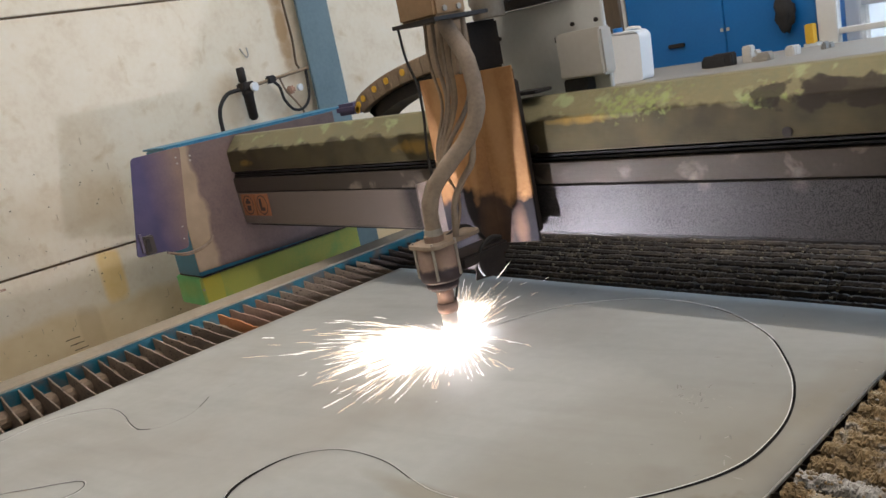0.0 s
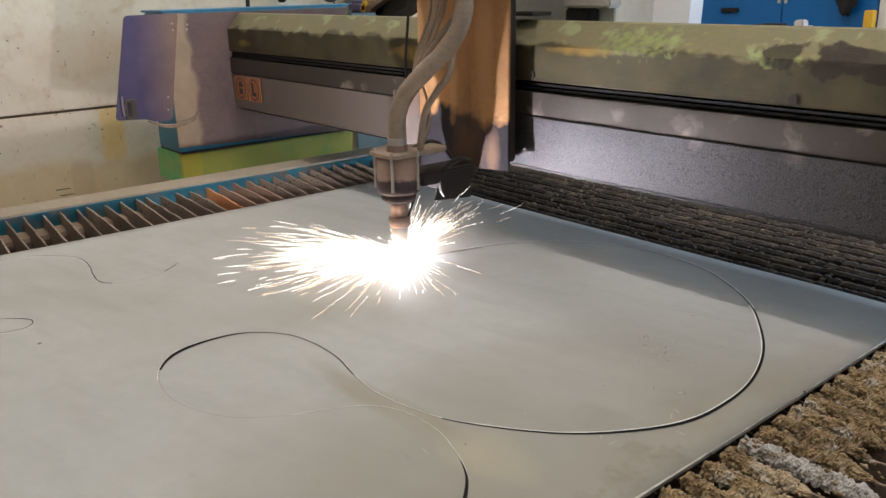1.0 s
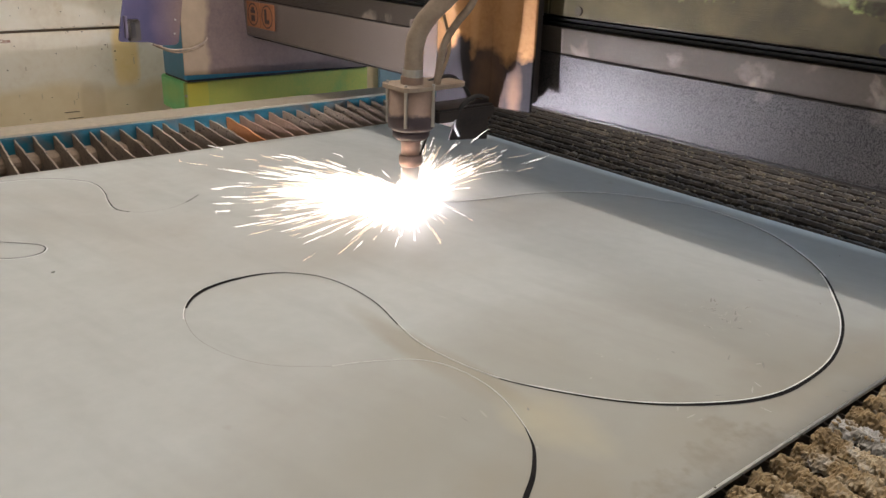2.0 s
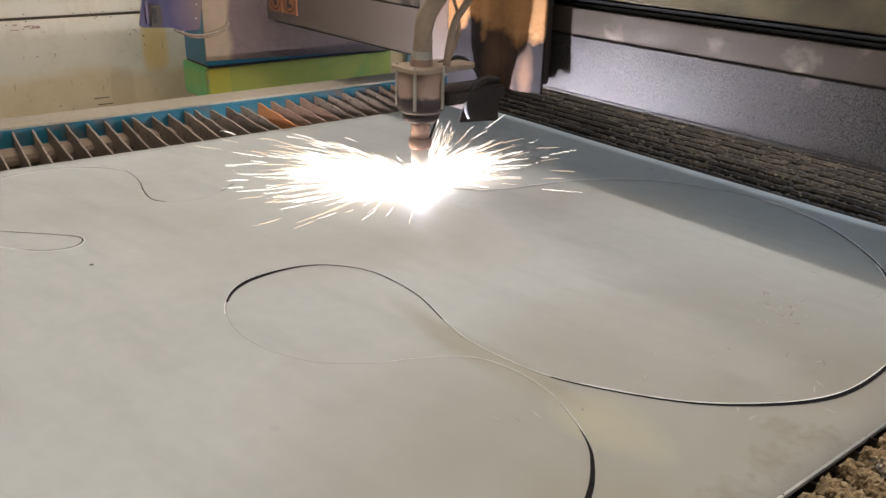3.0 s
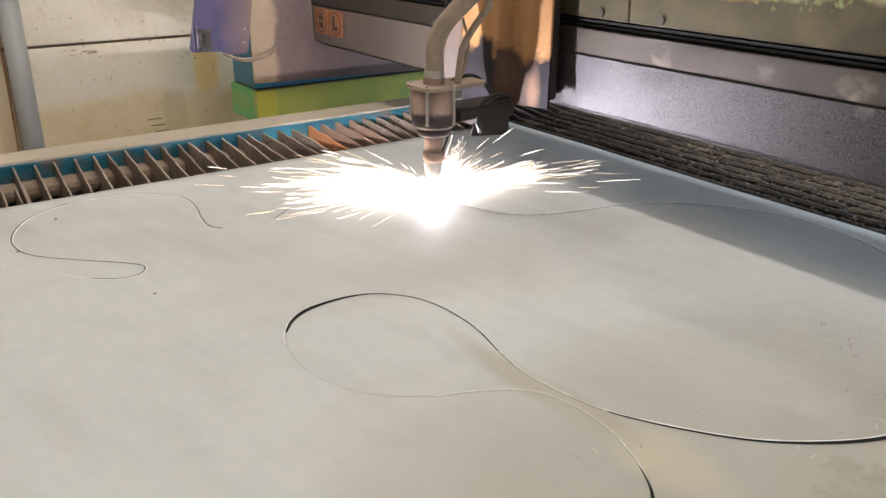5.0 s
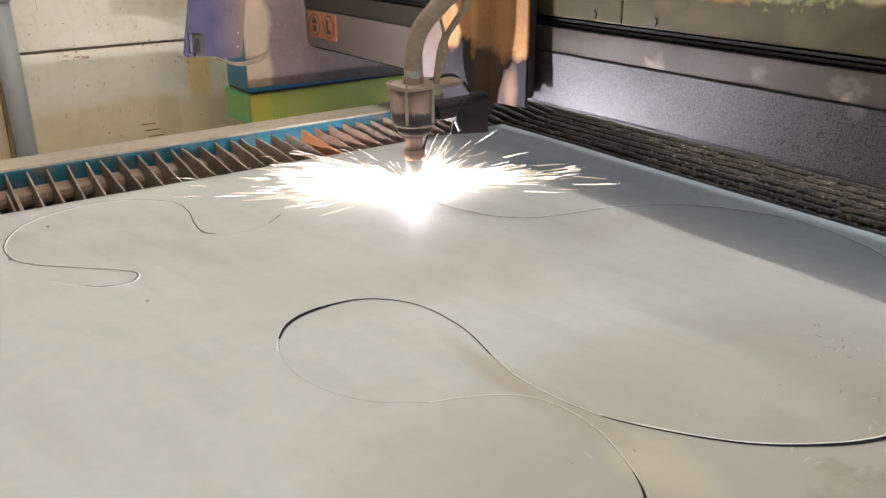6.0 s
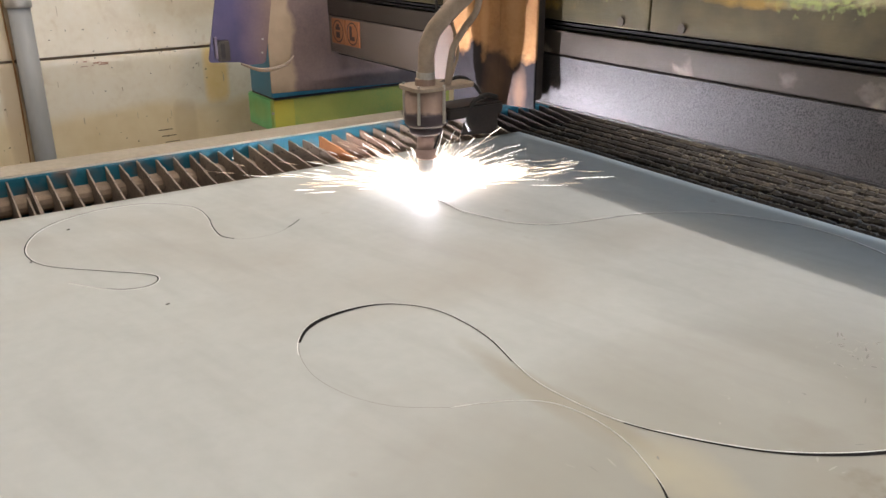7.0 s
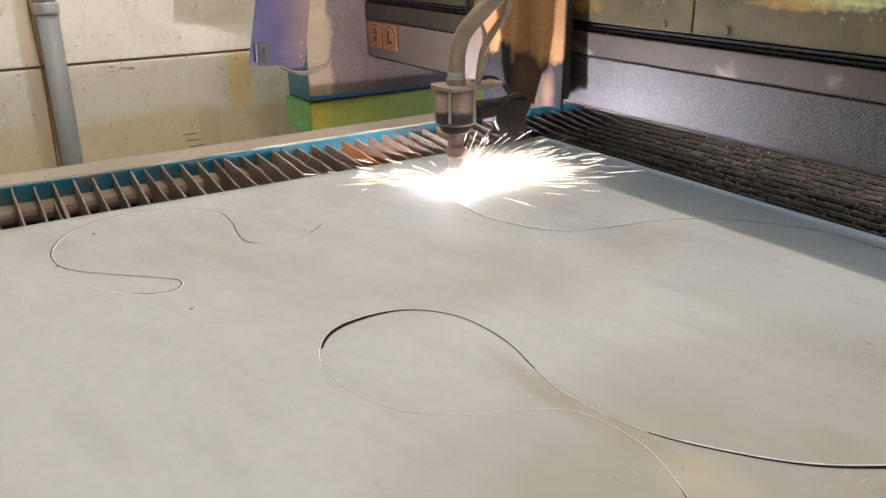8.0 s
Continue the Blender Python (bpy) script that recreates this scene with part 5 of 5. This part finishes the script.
def spray(name, count, az, spread, el, length, seed, hot=0.5, dash=0.42):
    """A fan of thin glowing streaks from the arc; az and el in degrees."""
    t = thing(name, "fan of orange-white sparks flying off the steel", "sparks")
    rng = random.Random(seed)
    for mat, share, w in ((SPARK_HOT, hot, 0.0002), (SPARK, 1 - hot, 0.00016)):
        bm = bmesh.new()
        for k in range(int(count * share)):
            a, e = radians(az + rng.gauss(0, spread)), radians(el * abs(rng.gauss(0.35, 0.6)))
            ln = length * rng.uniform(0.3, 1.0) ** 1.5
            start = 0.012 + rng.uniform(0.0, 0.5) * ln if rng.random() < 0.8 else rng.uniform(0.5, 0.95) * ln
            d = Vector((math.cos(a) * math.cos(e), math.sin(a) * math.cos(e), math.sin(e)))
            end = min(length * 1.1, start + rng.uniform(0.04, dash) * length)
            side = d.cross(Vector((0, 0, 1))).normalized()
            up = side.cross(d)
            pts = []
            for s in range(4):
                q = start + (end - start) * s / 3
                z = -0.35 * q * q * math.cos(e)
                p = d * q + Vector((0, 0, max(z + 0.004, 0.003 - d.z * q)))
                pts.append(p)
            rows = []
            for s, p in enumerate(pts):
                ww = w * (0.3, 1.0, 0.9, 0.1)[s] * rng.uniform(0.7, 1.4)
                rows.append([bm.verts.new(p + side * ww), bm.verts.new(p + up * ww), bm.verts.new(p - side * ww), bm.verts.new(p - up * ww)])
            for r0, r1 in zip(rows, rows[1:]):
                for s in range(4):
                    bm.faces.new((r0[s], r0[(s + 1) % 4], r1[(s + 1) % 4], r1[s]))
            if rng.random() < 0.25:
                p = pts[-1]
                for q in range(3):
                    dd = (d + Vector((rng.gauss(0, .5), rng.gauss(0, .5), rng.gauss(0, .4)))).normalized() * rng.uniform(0.006, 0.016)
                    v = [bm.verts.new(p), bm.verts.new(p + side * w * 0.8), bm.verts.new(p + dd)]
                    bm.faces.new(v)
        tagged(part("streak_fan", bm, mat, t), kind="stuff")
    return t


# heading of each fan, in degrees, over the clip
FANS = {
    "left": [(0, 212), (2, 212), (4, 214), (5.3, 226), (6.5, 234), (7.1, 218), (8, 212)],
    "far_left": [(0, 208), (4, 210), (6.3, 206), (6.9, 190), (7.4, 110), (8, 100)],
    "front_left": [(0, 245), (2, 245), (4, 238), (6.4, 226), (7.1, 110), (8, 92)],
    "front": [(0, 292), (2, 282), (3.3, 262), (4.2, 256), (5.3, 244), (6.5, 226), (7.3, 110), (8, 84)],
    "corner": [(0, 325), (1, 322), (2, 315), (2.4, 348), (2.8, 398), (3.3, 470), (4.0, 455), (5.5, 440), (8, 442)],
    "back": [(0, 102), (1, 112), (2, 104), (3.3, 104), (4.2, 100), (6, 98), (8, 100)],
    "plume": [(0, 100), (4, 98), (8, 92)],
    "halo": [(0, 285), (8, 290)],
    "right": [(0, 118), (1, 118), (2, 112), (3.4, 100), (4.0, 82), (5.5, 78), (7, 79), (8, 80)],
}

hall()
wall_things()
far_things()
rails()
FRESH = steel_sheet()
GANTRY = gantry()
CARRIAGE = torch_carriage()
ARC_THING = arc()
SPRAYS = {
    "left": spray("spark_fan", 120, 0, 15, 5, 0.62, 41, dash=0.13),
    "far_left": spray("spark_fan", 330, 0, 12, 8, 0.44, 47, dash=0.24),
    "front_left": spray("spark_fan", 380, 0, 16, 12, 0.42, 42, dash=0.24),
    "front": spray("spark_fan", 330, 0, 22, 8, 0.46, 43, dash=0.2),
    "corner": spray("spark_fan", 190, 0, 20, 10, 0.34, 44, dash=0.24),
    "back": spray("spark_fan", 170, 0, 17, 42, 0.20, 45, dash=0.3),
    "plume": spray("spark_fan", 110, 0, 26, 62, 0.11, 48, 0.9),
    # short sparks round the nozzle, added to stand in for its glare
    "halo": spray("spark_fan", 190, 0, 70, 80, 0.07, 49, 0.9, 0.3),
    "right": spray("spark_fan", 330, 0, 6, 9, 0.50, 46, dash=0.2),
}
table()
slag_ridges()


def motions():
    walk(GANTRY, [(t, pose(0, y, 0)) for t, x, y in TORCH])
    walk(CARRIAGE, [(t, pose(x, y, 0)) for t, x, y in TORCH])
    walk(ARC_THING, [(t, pose(x, y + TORCH_Y, sheet_z(x, y + TORCH_Y))) for t, x, y in TORCH])
    rng = random.Random(77)
    for key, ob in SPRAYS.items():
        rows = []
        for k in range(81):
            t = k / 10
            x, y = torch_at(t)
            az = np.interp(t, [a for a, _ in FANS[key]], [b for _, b in FANS[key]])
            rows.append((t, pose(x, y, Z + 0.004, rng.uniform(-2, 2), rng.uniform(-2, 2), float(az) + rng.uniform(-6, 6))))
        walk(ob, rows)
    for t, ob in FRESH:
        rows = [(0, pose(0, 0, -0.003))]
        if t > 0.3:
            rows.append((t - 0.2, pose(0, 0, -0.003)))
        rows.append((t, pose(0, 0, 0)))
        if t < 7.95:
            rows.append((8.0, pose(0, 0, 0)))
        walk(ob, rows)


motions()
